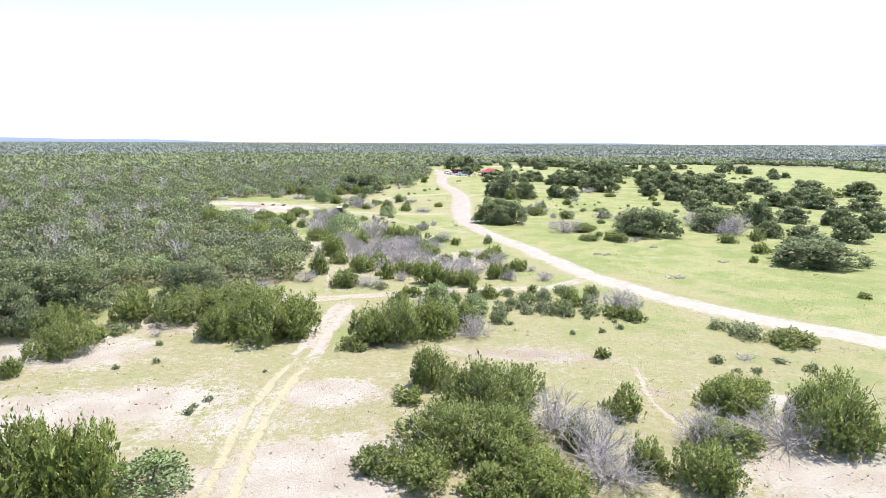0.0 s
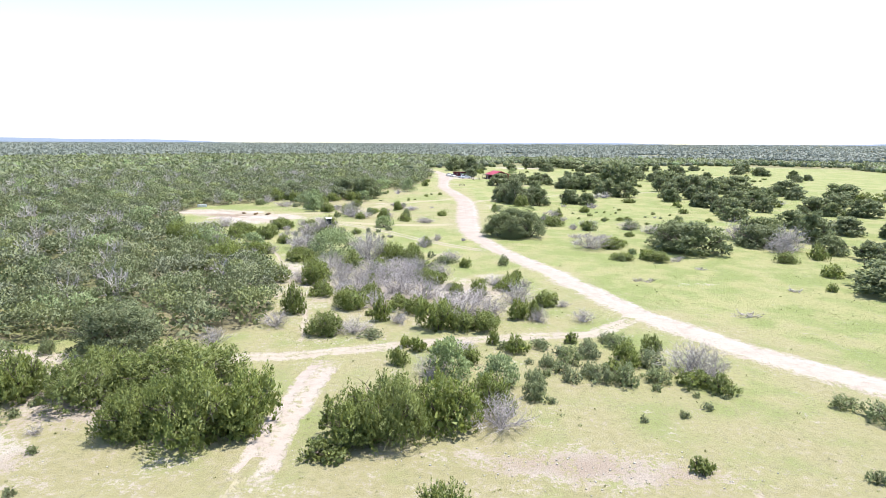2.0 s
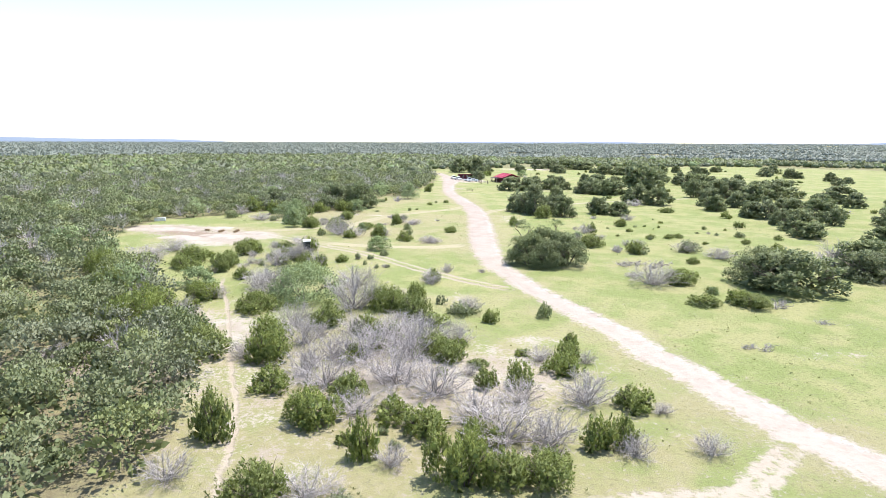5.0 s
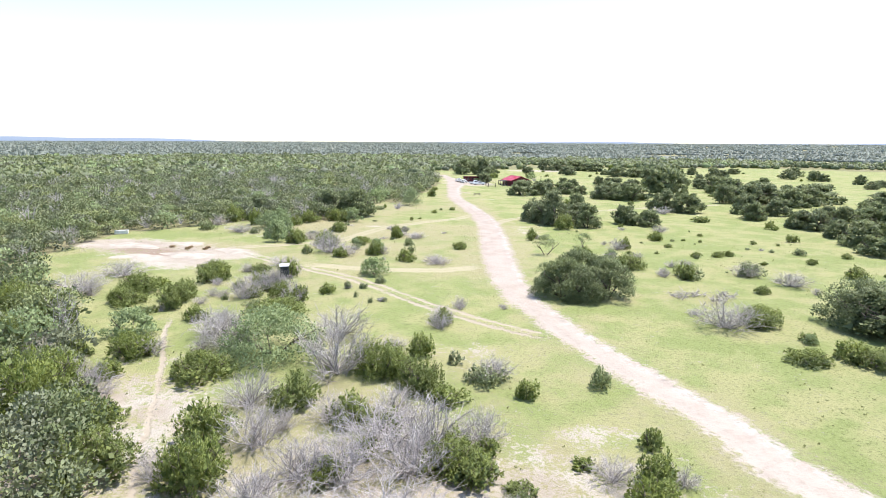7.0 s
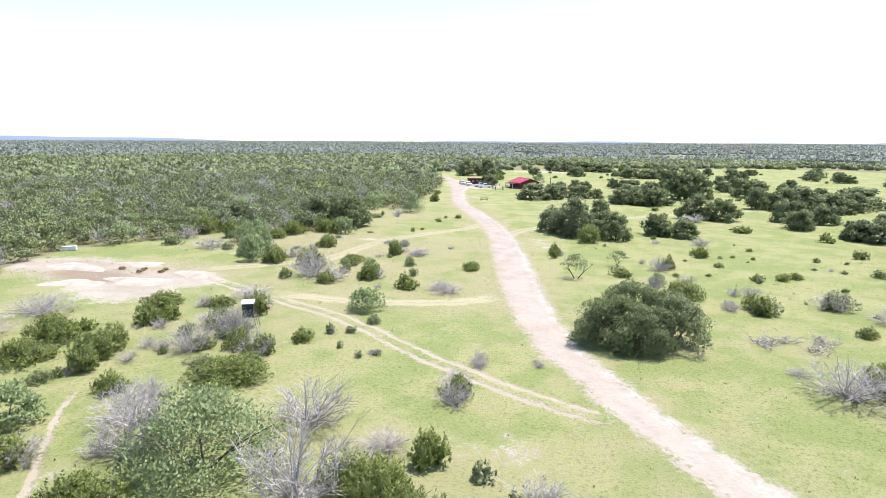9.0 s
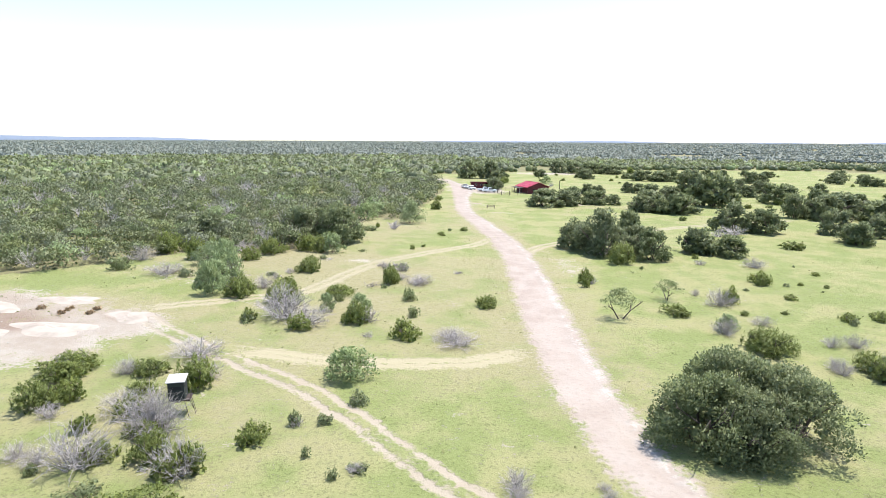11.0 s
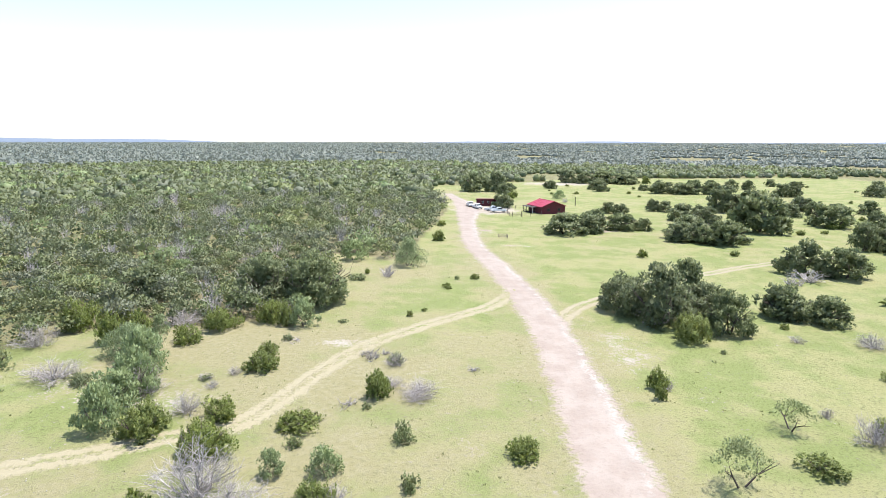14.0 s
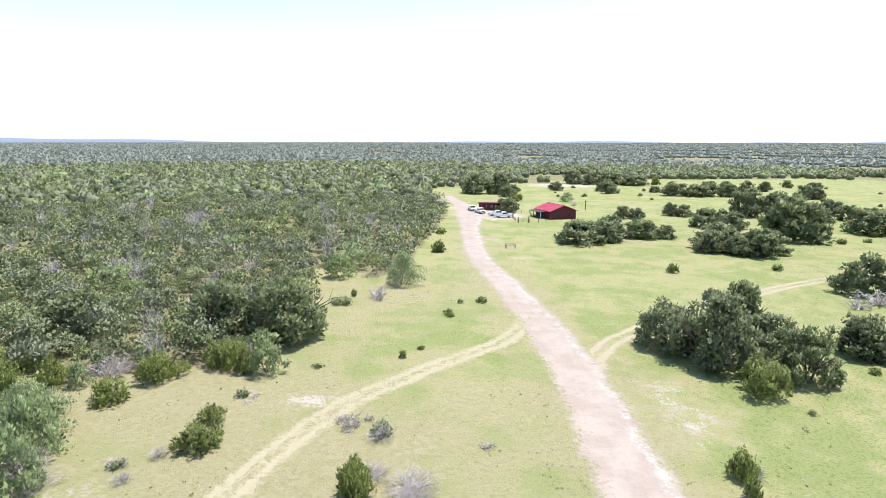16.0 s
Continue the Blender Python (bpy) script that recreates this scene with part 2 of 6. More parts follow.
FOOT_PATH = [(-38, 145), (-35, 137), (-29.9, 125), (-26.6, 115.5), (-23.5, 107.5), (-19.5, 97), (-17.4, 87.2), (-16.5, 81)]
LOW_PATH = [(19.5, 60), (18.6, 55), (18.2, 48), (19, 41), (18, 34)]


# ---- ground ----
def marks_at(x, y):
    """How bare, dry, red and littered the ground is at places in plan."""
    bare, dry, red, litter = (np.zeros(len(x)) for _ in range(4))

    def patch(field, cx, cy, rx, ry, amount, turn=0.0):
        c, s = math.cos(radians(turn)), math.sin(radians(turn))
        u, v = ((x - cx) * c + (y - cy) * s) / rx, (-(x - cx) * s + (y - cy) * c) / ry
        field += amount * np.clip(1.25 - np.sqrt(u * u + v * v), 0, 0.8) / 0.8

    # caliche pit
    patch(bare, -58, 186, 17, 9, 0.75, -20), patch(red, -57, 186, 15, 8, 0.35, -20), patch(bare, -44, 184, 6, 4, 0.9, -40), patch(bare, -70, 192, 10, 6, 0.8), patch(bare, -51, 176, 9, 6, 0.9, -25)
    patch(red, -60, 184, 8, 3.5, 1.0, -20), patch(dry, -52, 188, 16, 12, 0.6)
    # stony ground where the walk begins
    patch(bare, -9.5, 49.5, 4.2, 3.0, 0.9), patch(bare, -8, 37, 8, 4.5, 0.95, 15), patch(bare, -33, 44, 12, 3.5, 0.9, 20), patch(bare, -38, 58, 9, 6, 0.8)
    patch(bare, -31, 68, 6, 4, 0.8), patch(bare, 9, 60, 10, 2.6, 0.55, -4), patch(red, 9, 60, 9, 2.4, 0.5, -4), patch(bare, 27, 38, 9, 5, 0.75, 10)
    patch(bare, 29.5, 50, 5, 1.6, 0.85, -20), patch(red, 19.5, 51, 3.6, 0.9, 1.0, -4), patch(bare, 19.5, 51, 3.4, 0.8, 0.6, -4)
    patch(bare, -20, 45, 10, 6, 0.4), patch(bare, -40, 74, 12, 3, 0.6), patch(dry, -5, 45, 75, 32, 0.9), patch(bare, -10, 44, 50, 28, 0.22), patch(bare, 2, 92, 45, 20, 0.12), patch(dry, 5, 88, 40, 25, 0.4)
    # thin soil along the trail and under the dead brush
    patch(bare, -30, 118, 7, 14, 0.5, 25), patch(bare, -38, 108, 9, 6, 0.6), patch(bare, -2, 108, 16, 9, 0.4), patch(dry, -15, 110, 32, 30, 0.6), patch(bare, -18, 110, 26, 24, 0.22)
    patch(bare, 7, 118, 4, 2, 0.4), patch(dry, -35, 170, 35, 22, 0.35), patch(bare, -42, 205, 16, 5, 0.35, -20), patch(dry, -35, 215, 25, 14, 0.5)
    patch(bare, 34, 325, 9, 3, 0.75), patch(red, 34, 325, 9, 3, 0.6), patch(bare, 75, 345, 10, 3, 0.6), patch(red, 75, 345, 10, 3, 0.6)
    patch(bare, 6, 374, 13, 14, 1.2), patch(bare, 0, 392, 8, 12, 0.9), patch(bare, 3, 318, 3, 4, 0.45), patch(dry, 10, 300, 40, 60, 0.2), patch(dry, 20, 420, 60, 50, 0.3)
    patch(bare, 38, 115, 5, 3, 0.3), patch(bare, -22, 222, 5, 2, 0.5)
    # far clearings of pale soil
    patch(bare, 60, 520, 26, 7, 0.9), patch(bare, -60, 600, 40, 16, 0.8), patch(bare, 260, 700, 60, 10, 0.7)
    
    patch(dry, -28, 240, 34, 50, 0.6), patch(dry, 30, 200, 40, 60, 0.2), patch(dry, -15, 190, 25, 40, 0.25), patch(dry, 60, 330, 50, 50, 0.3)
    patch(bare, 2.5, 322, 3, 2, 0.75), patch(bare, 9, 297, 5, 2, 0.5), patch(red, 2.5, 322, 3, 2, 0.4), patch(bare, 14, 222, 4, 10, 0.35), patch(bare, -2, 135, 6, 3, 0.3)
    # worn verges along the road
    line = smooth_line(ROAD_LINE, 2.0)
    near = (np.abs(x) < 100) & (y > 20) & (y < 480)
    d = np.full(len(x), 99.0)
    d[near] = np.min(np.hypot(x[near, None] - line[None, :, 0], y[near, None] - line[None, :, 1]), axis=1)
    dry += 0.4 * np.clip(1 - (d - 3) / 6, 0, 1)
    # woodland floor
    inside = woods(x, y)
    litter += 0.55 * inside
    dry += 0.35 * inside
    dry += 0.25 * np.clip((np.hypot(x, y) - 450) / 400, 0, 1)
    return [(key, np.clip(field, 0, 1)) for key, field in (("bare", bare), ("dry", dry), ("red", red), ("litter", litter))]


def ground():
    xs = np.concatenate([-np.geomspace(4900, 112, 46), np.arange(-110, 110.1, 1.25), np.geomspace(112, 4900, 46)])
    ys = np.concatenate([-np.geomspace(1500, 10, 14), np.arange(0, 24, 4), np.arange(24, 420, 1.25), np.geomspace(421, 4950, 60)])
    X, Y = np.meshgrid(xs, ys)
    x, y = X.ravel(), Y.ravel()
    ny, nx = X.shape
    i = (np.arange(ny - 1)[:, None] * nx + np.arange(nx - 1)[None, :]).ravel()
    faces = np.stack([i, i + 1, i + nx + 1, i + nx], 1)
    verts = np.stack([x, y, height(x, y)], 1)
    ob = new("ground", mesh_from("ground", verts, faces, EARTH, marks_at(x, y), True))
    tagged(ob, "ranch pasture of green and dry grass with pale stony bare patches", "ground", kind="structure")


def in_polygon(x, y, poly):
    inside = np.zeros(np.shape(x), bool)
    for (x0, y0), (x1, y1) in zip(poly, poly[1:] + poly[:1]):
        if y0 != y1:
            inside ^= ((y0 > y) != (y1 > y)) & (x < (x1 - x0) * (y - y0) / (y1 - y0) + x0)
    return inside


WEST_WOODS = [(-41, 83), (-27, 84), (-24, 87), (-23, 94), (-29, 112), (-40, 132), (-54, 150), (-77, 174), (-84, 200), (-70, 209), (-56, 225), (-39, 228), (-29, 235), (-30, 256), (-36, 281),
              (-17, 276), (-15, 306), (-8, 372), (-12, 404), (-22, 450), (-20, 520), (-900, 900), (-900, 100), (-200, 60), (-62, 60), (-52, 66), (-50, 78)]
PASTURE = [(-22, 440), (-15, 480), (20, 520), (70, 548), (130, 575), (240, 590), (330, 520), (300, 340), (190, 190), (110, 110), (70, 30), (-70, 20), (-70, 60), (-60, 84)]


def woods(x, y):
    """1 where woodland stands, 0 in the pasture."""
    west = in_polygon(x, y, WEST_WOODS)
    beyond = (y > 430) & ~in_polygon(x, y, PASTURE)
    side = (x > 105) & ~in_polygon(x, y, PASTURE) & (y > 60)
    left = (x < -75) & (y > 66)
    return (west | beyond | side | left).astype(float)


def strip(name, points, width, label, edge_soft, ruts, berm=False, worn=0.0, raised=0.05, faint=0.0):
    """A worn road or track laid along a line in plan: crowned, with ragged verges."""
    line = smooth_line(points, 1.0)
    tangent = np.gradient(line, axis=0)
    side = np.stack([tangent[:, 1], -tangent[:, 0]], 1) / np.hypot(tangent[:, 0], tangent[:, 1])[:, None]
    across = np.linspace(-1, 1, 25)
    verts, edge, rut, bank = [], [], [], []
    for i, (p, s) in enumerate(zip(line, side)):
        half = width(p[1]) / 2
        half *= 1 + 0.10 * noise.noise((p[0] * 0.13, p[1] * 0.13, 21.0))
        wob = 0.45 * noise.noise((p[0] * 0.17, p[1] * 0.17, 3.0)) + 0.25 * noise.noise((p[0] * 0.7, p[1] * 0.7, 9.0))
        ends = min(i, len(line) - 1 - i) / 6.0
        for a in across:
            q = p + s * (a * (half + edge_soft) + wob)
            off = abs(a) * (half + edge_soft)
            e = max(0.0, min(1.0, (off - half + edge_soft * 0.5) / (edge_soft * 1.4)))
            r = 0.0
            for c in ruts:
                r = max(r, math.exp(-((off - c) / 0.36) ** 2) * (0.75 + 0.5 * noise.noise((q[0] * 0.15, q[1] * 0.15, 7.0))))
            mid = 0.0
            if worn:
                mid = worn * (1 - r)
            up = raised * (1 - abs(a) ** 3) - 0.05 * abs(a) ** 3
            if berm:
                b = math.exp(-((a * (half + edge_soft) - half * 0.92) / 0.7) ** 2)
                up += b * (0.04 + 0.08 * noise.noise((q[0] * 0.9, q[1] * 0.9, 5.0)))
                bank.append(b)
            else:
                bank.append(0.0)
            verts.append((q[0], q[1], float(height(q[0], q[1])) + up - 0.03 * r * raised / 0.05))
            edge.append(min(1.0, max(e, mid, 1 - ends if ends < 1 else 0.0)))
            rut.append(r)
    n = len(across)
    i = (np.arange(len(line) - 1)[:, None] * n + np.arange(n - 1)[None, :]).ravel()
    faces = np.stack([i, i + 1, i + n + 1, i + n], 1)
    ob = new(name, mesh_from(name, verts, faces, ROAD, [("edge", edge), ("rut", rut), ("berm", bank), ("faint", [faint] * len(verts)), ("pale", [float(np.interp(v[1], (110, 190), (0.8, 0.0))) * (name == "road") + 0.7 * (name in ("cross_track", "side_track")) for v in verts]), *marks_at(*np.array(verts)[:, :2].T)], True))
    return tagged(ob, label, "road" if name == "road" else "track", kind="structure")


def road_width(y):
    return float(np.interp(y, [a for a, b in ROAD_WIDTH], [b for a, b in ROAD_WIDTH]))


ground()
strip("road", ROAD_LINE, road_width, "pale rutted caliche ranch road with an eroded edge", 1.9, (1.0,), berm=True, raised=0.07)
strip("cross_track", CROSS_TRACK, lambda y: 1.7, "pale dirt track branching off the ranch road", 1.0, (0.8,), worn=0.45, faint=0.2)
strip("lower_track", LOWER_TRACK, lambda y: 2.2, "faint pair of wheel ruts in dry grass", 0.9, (0.85,), worn=0.8, faint=0.8)
strip("side_track", SIDE_TRACK, lambda y: 2.5, "two-rut white dirt track between the junipers", 0.8, (0.85,), worn=0.45)
strip("pit_track", PIT_TRACK, lambda y: 2.1, "two-rut dirt track from the caliche pit", 0.8, (0.85,), worn=0.75, faint=0.35)
strip("link_track", LINK_TRACK, lambda y: 2.2, "faint worn track across the grass", 1.2, (0.6,), worn=0.4, faint=0.85)
strip("west_track", WEST_TRACK, lambda y: 2.2, "faint two-rut grass track", 1.0, (0.85,), worn=0.55, faint=0.8)
strip("east_track", EAST_TRACK, lambda y: 2.4, "faint two-rut track past the oaks", 0.8, (0.85,), worn=0.6, faint=0.7)
strip("foot_path", FOOT_PATH, lambda y: 0.25, "narrow pale animal trail", 0.45, (0.0,), raised=0.03, faint=0.3)
strip("low_path", LOW_PATH, lambda y: 0.25, "narrow pale animal trail", 0.45, (0.0,), raised=0.03, faint=0.3)


# ---- plants ----
def rods(segments):
    """Tapered three-sided sticks from (start, end, radius, radius) rows."""
    verts, faces = [], []
    for a, b, r0, r1 in segments:
        a, b = np.array(a, float), np.array(b, float)
        d = (b - a) / (np.linalg.norm(b - a) + 1e-9)
        u = np.cross(d, (0.31, 0.77, 0.55))
        u /= np.linalg.norm(u) + 1e-9
        v = np.cross(d, u)
        k = len(verts)
        for p, r in ((a, r0), (b, r1)):
            for j in range(3):
                w = 2.0944 * j
                verts.append(p + r * (u * math.cos(w) + v * math.sin(w)))
        for j in range(3):
            l = (j + 1) % 3
            faces.append((k + j, k + l, k + 3 + l)), faces.append((k + j, k + 3 + l, k + 3 + j))
    return verts, faces


def sprays(points, aims, sizes, slim, rng, outs):
    """Leaf sprays: bent diamonds of two triangles at the points, each along its aim, shaded by the way the crown faces there."""
    n = len(points)
    aims = aims / (np.linalg.norm(aims, axis=1, keepdims=True) + 1e-9)
    outs = outs / (np.linalg.norm(outs, axis=1, keepdims=True) + 1e-9)
    side = np.cross(aims, rng.normal(size=(n, 3)))
    side /= np.linalg.norm(side, axis=1, keepdims=True) + 1e-9
    up = np.cross(aims, side)
    flip = np.sign(np.sum(up * outs, axis=1, keepdims=True) + 1e-6)
    side, up = side * flip, up * flip
    s = sizes[:, None]
    tip, tail = points + aims * s, points - aims * s * 0.6
    left, right = points + side * s * slim - up * s * 0.15, points - side * s * slim - up * s * 0.15
    verts = np.stack([tail, right, tip, left], 1).reshape(-1, 3)
    k = np.arange(n) * 4
    faces = np.concatenate([np.stack([k, k + 2, k + 1], 1), np.stack([k, k + 3, k + 2], 1)])
    a, b, c = verts[faces[:n, 0]], verts[faces[:n, 1]], verts[faces[:n, 2]]
    if np.mean(np.sum(np.cross(b - a, c - a) * up, axis=1)) < 0:
        faces = faces[:, ::-1]
    face_way = outs * 0.8 + up * 0.42 + rng.normal(size=(n, 3)) * np.where(np.asarray(sizes) > 0.45, 0.12, 0.4)[:, None]
    face_way /= np.linalg.norm(face_way, axis=1, keepdims=True) + 1e-9
    return verts, faces, np.repeat(face_way, 4, axis=0)


def cores(centres, wide, tall, tone=None):
    """The dense inside of crowns: small domes that the leaf sprays stand on."""
    ring = [(math.cos(6.283 * (k + 0.5 * (i % 2)) / 7) * c, math.sin(6.283 * (k + 0.5 * (i % 2)) / 7) * c, z) for i, (c, z) in enumerate(((0.8, -0.75), (1.0, -0.1), (0.72, 0.62))) for k in range(7)]
    base = np.array(ring + [(0, 0, 0.95)])
    faces = []
    for k in range(7):
        l = (k + 1) % 7
        faces += [(k, l, 7 + k), (l, 7 + l, 7 + k), (7 + k, 7 + l, 14 + l), (7 + k, 14 + l, 14 + k), (14 + k, 14 + l, 21)]
    n = len(centres)
    verts = centres[:, None] + base[None] * np.stack([wide, wide, tall], 1)[:, None]
    faces = (np.array(faces)[None] + (np.arange(n) * 22)[:, None, None]).reshape(-1, 3)
    ways = np.tile(base / np.linalg.norm(base, axis=1, keepdims=True) * (1, 1, 1) + (0, 0, 0.15), (n, 1))
    return verts.reshape(-1, 3), faces, ways, (np.repeat(tone, 22) if tone is not None else None)


def joined(a, b):
    """Two sets of leaf sprays as one."""
    return np.concatenate([a[0], b[0]]), np.concatenate([a[1], b[1] + len(a[0])]), np.concatenate([a[2], b[2]])


def filling(rng, lumps, count, size):
    """Shaded leaves and twig ends inside the lumps (x, y, z, width, height) of a crown."""
    pick = np.array(lumps)[rng.integers(0, len(lumps), count)]
    d = rng.normal(size=(count, 3))
    d *= (rng.random((count, 1)) ** 0.4) / np.linalg.norm(d, axis=1, keepdims=True)
    p = pick[:, :3] + d * pick[:, [3, 3, 4]]
    p[:, 2] = np.maximum(p[:, 2], 0.05)
    return sprays(p, d + (0, 0, 0.3) + rng.normal(size=(count, 3)) * 0.4, size * (0.7 + 0.6 * rng.random(count)), 0.6, rng, d + (0, 0, -0.1))


def leaf_mesh(name, crown, material):
    me = mesh_from(name, crown[0], crown[1], material, [("tone", crown[3])] if len(crown) > 3 and crown[3] is not None else (), len(crown) > 2)
    if len(crown) > 2:
        me.normals_split_custom_set_from_vertices(crown[2].astype(np.float32))
    return me


def limbs(rng, r, h, stems, spread, thick):
    """Trunks that fork towards the crown."""
    segs, ends = [], []
    for i in range(stems):
        a = 6.283 * (i + rng.random() * 0.7) / stems
        base = np.array([math.cos(a), math.sin(a), 0]) * r * 0.08 * (stems > 1)
        fork = base + np.array([math.cos(a) * r * spread * 0.35, math.sin(a) * r * spread * 0.35, h * (0.24 + 0.1 * rng.random())])
        segs.append((base - (0, 0, 0.15), fork, thick, thick * 0.7))
        for j in range(4):
            b = a + rng.normal() * 0.7
            end = fork + np.array([math.cos(b) * r * spread * (0.25 + 0.4 * rng.random()), math.sin(b) * r * spread * (0.25 + 0.4 * rng.random()), h * (0.14 + 0.2 * rng.random())])
            segs.append((fork, end, thick * 0.6, thick * 0.2))
            ends.append(end)
            for l in range(2):
                twig = end + rng.normal(size=3) * r * 0.10 + (0, 0, h * 0.04)
                segs.append((end, twig, thick * 0.22, thick * 0.06))
    return segs


def puffs(rng, r, h, count, low):
    """Centres and radii of the clumps that make a crown with an uneven dome."""
    out = []
    lobes = rng.random(4) * 6.283
    while len(out) < count:
        a, u = rng.random() * 6.283, rng.random() ** 0.6
        swell = 1 + 0.16 * math.sin(3 * a + lobes[0]) + 0.1 * math.sin(5 * a + lobes[1])
        rr = r * swell * u * 0.82
        top = math.sqrt(max(0.0, 1 - (u * 0.95) ** 2))
        z = h * (low + (1 - low) * (top ** 0.8) * (0.6 + 0.4 * rng.random() if u < 0.7 else 0.12 + rng.random() * 0.85)) * 0.9
        if low < 0.1 and len(out) % 4 == 0:
            rr, z = r * swell * (0.62 + 0.2 * rng.random()), h * (0.06 + 0.26 * rng.random())
        out.append((math.cos(a) * rr, math.sin(a) * rr, z, r * (0.16 + 0.12 * rng.random())))
    return out


def leafy(rng, r, h, clumps, per, size, low, slim=0.55, upright=0.3, squash=0.85):
    pts, aims, outs = [], [], []
    for x, y, z, c in puffs(rng, r, h, clumps, low):
        d = rng.normal(size=(per, 3))
        d /= np.linalg.norm(d, axis=1, keepdims=True)
        d[:, 2] = np.where(d[:, 2] < -0.35, -d[:, 2], d[:, 2])
        p = np.array([x, y, z]) + d * c * (0.62 + 0.5 * rng.random((per, 1))) * (1, 1, squash)
        p[:, 2] = np.maximum(p[:, 2], 0.04 * h)
        pts.append(p), aims.append(d + (0, 0, upright) + rng.normal(size=(per, 3)) * 0.45)
        outs.append(d * 1.1 + np.array([x / r, y / r, z / h * 0.8]) * 0.35 + (0, 0, 0.15))
    pts, aims = np.concatenate(pts), np.concatenate(aims)
    return sprays(pts, aims, size * (0.7 + 0.6 * rng.random(len(pts))), slim, rng, np.concatenate(outs))


def oak_crown(rng, r, h, clumps, per, size):
    """A domed crown of swelling clumps, leafy outside and dense within."""
    state = rng.bit_generator.state
    lumps = puffs(rng, r, h, clumps, 0.04)
    rng.bit_generator.state = state
    crown = leafy(rng, r, h, clumps, per, size, 0.04)
    return joined(crown, filling(rng, [(0, 0, h * 0.35, r * 0.7, h * 0.4)] * (clumps // 3) + [(x, y, z, c * 0.8, c * 0.7) for x, y, z, c in lumps], clumps * 14, size * 1.9))


def spiky(rng, r, h, spires, per, size):
    """A juniper: a broad ragged mass of lobes, each set with short upright tufts of branchlets."""
    pts, aims, outs = [], [], []
    count = 5 + int(rng.random() * 4)
    lobes = [(6.283 * (i + rng.random() * 0.9) / count, 0.38 + 0.34 * rng.random(), 0.45 + 0.5 * rng.random(), 0.28 + 0.2 * rng.random()) for i in range(count)]
    lobes += [(0.0, 0.08, 0.96, 0.52), (rng.random() * 6.283, 0.3, 0.9, 0.42)]
    share = np.array([w * w * t for _, _, t, w in lobes])
    for i in rng.choice(len(lobes), spires, p=share / share.sum()):
        la, lu, lh, lr = lobes[i]
        a, up = rng.random() * 6.283, rng.random() ** 0.8
        ring = math.sqrt(max(0.0, 1 - up * up)) * (0.72 + 0.42 * rng.random())
        d = np.array([math.cos(a) * ring, math.sin(a) * ring, up])
        base = np.array([math.cos(la) * lu * r + d[0] * lr * r, math.sin(la) * lu * r + d[1] * lr * r, h * lh * (0.05 + 0.80 * up * (0.72 + 0.34 * rng.random()))])
        t = rng.random(per)
        tall, wide = h * (0.10 + 0.26 * rng.random() ** 2), r * (0.045 + 0.05 * rng.random())
        w = rng.random(per) * 6.283
        taper = wide * (1.1 - t) ** 0.8
        p = base + np.stack([np.cos(w) * taper + d[0] * t * wide * 0.8, np.sin(w) * taper + d[1] * t * wide * 0.8, tall * (t - 0.25)], 1)
        p[:, 2] = np.maximum(p[:, 2], 0.03 * h)
        pts.append(p)
        outs.append(np.stack([np.cos(w) * 0.35 + d[0] * 0.8, np.sin(w) * 0.35 + d[1] * 0.8, 0.15 + 0.7 * up + 0.3 * t], 1))
        aims.append(np.stack([np.cos(w) * 0.5 + d[0] * 0.5, np.sin(w) * 0.5 + d[1] * 0.5, 0.8 + 0 * w], 1) + rng.normal(size=(per, 3)) * 0.35)
    pts, aims = np.concatenate(pts), np.concatenate(aims)
    crown = sprays(pts, aims, size * (0.6 + 0.7 * rng.random(len(pts))), 0.32, rng, np.concatenate(outs))
    return joined(crown, filling(rng, [(math.cos(a) * u * r, math.sin(a) * u * r, h * t * 0.34, w * r * 0.8, h * t * 0.42) for a, u, t, w in lobes], spires, size * 2.2))


def bare_limbs(rng, r, h, stems, twigs, flat=False, thick=1.0):
    """Dead brush: bleached stems that rise from the root, bend outward and break into a tangle of fine twigs."""
    segs = []
    for i in range(stems):
        a, u = 6.283 * (i + rng.random()) / stems, math.sqrt(rng.random())
        start = np.array([rng.normal() * 0.10 * r, rng.normal() * 0.10 * r, -0.05])
        end = np.array([math.cos(a) * r * u, math.sin(a) * r * u, h * math.sqrt(max(0.05, 1 - 0.85 * u * u)) * (0.55 + 0.4 * rng.random())])
        if flat:
            start = np.array([rng.normal() * 0.4 * r, rng.normal() * 0.25 * r, 0.03 + 0.2 * h * rng.random()])
            end = start + np.array([math.cos(a) * r * u, math.sin(a) * r * u * 0.6, h * rng.random() * 0.6])
        bend = start * 0.55 + end * 0.45 + rng.normal(size=3) * 0.09 * r + (0, 0, -0.04 * h if not flat else 0.1 * h)
        stout = (0.030 + 0.016 * rng.random()) * thick
        segs += [(start, bend, stout * 1.3, stout), (bend, end, stout, 0.012 * thick)]
        for j in range(twigs):
            t = 0.1 + 0.9 * rng.random()
            p = bend + (end - bend) * t if rng.random() < 0.8 else start + (bend - start) * (0.4 + 0.6 * t)
            way = (end - start) / (np.linalg.norm(end - start) + 1e-6) * 0.5 + rng.normal(size=3) * (0.62, 0.62, 0.5) + (0, 0, 0.15)
            q = p + way * r * (0.14 + 0.16 * rng.random())
            q[2] = max(q[2], 0.03)
            segs.append((p, q, 0.015 * thick, 0.008 * thick))
            k = p + (q - p) * 0.55
            segs.append((k, k + (way + rng.normal(size=3) * 0.7) * r * 0.13, 0.011 * thick, 0.006 * thick))
    return rods(segs)


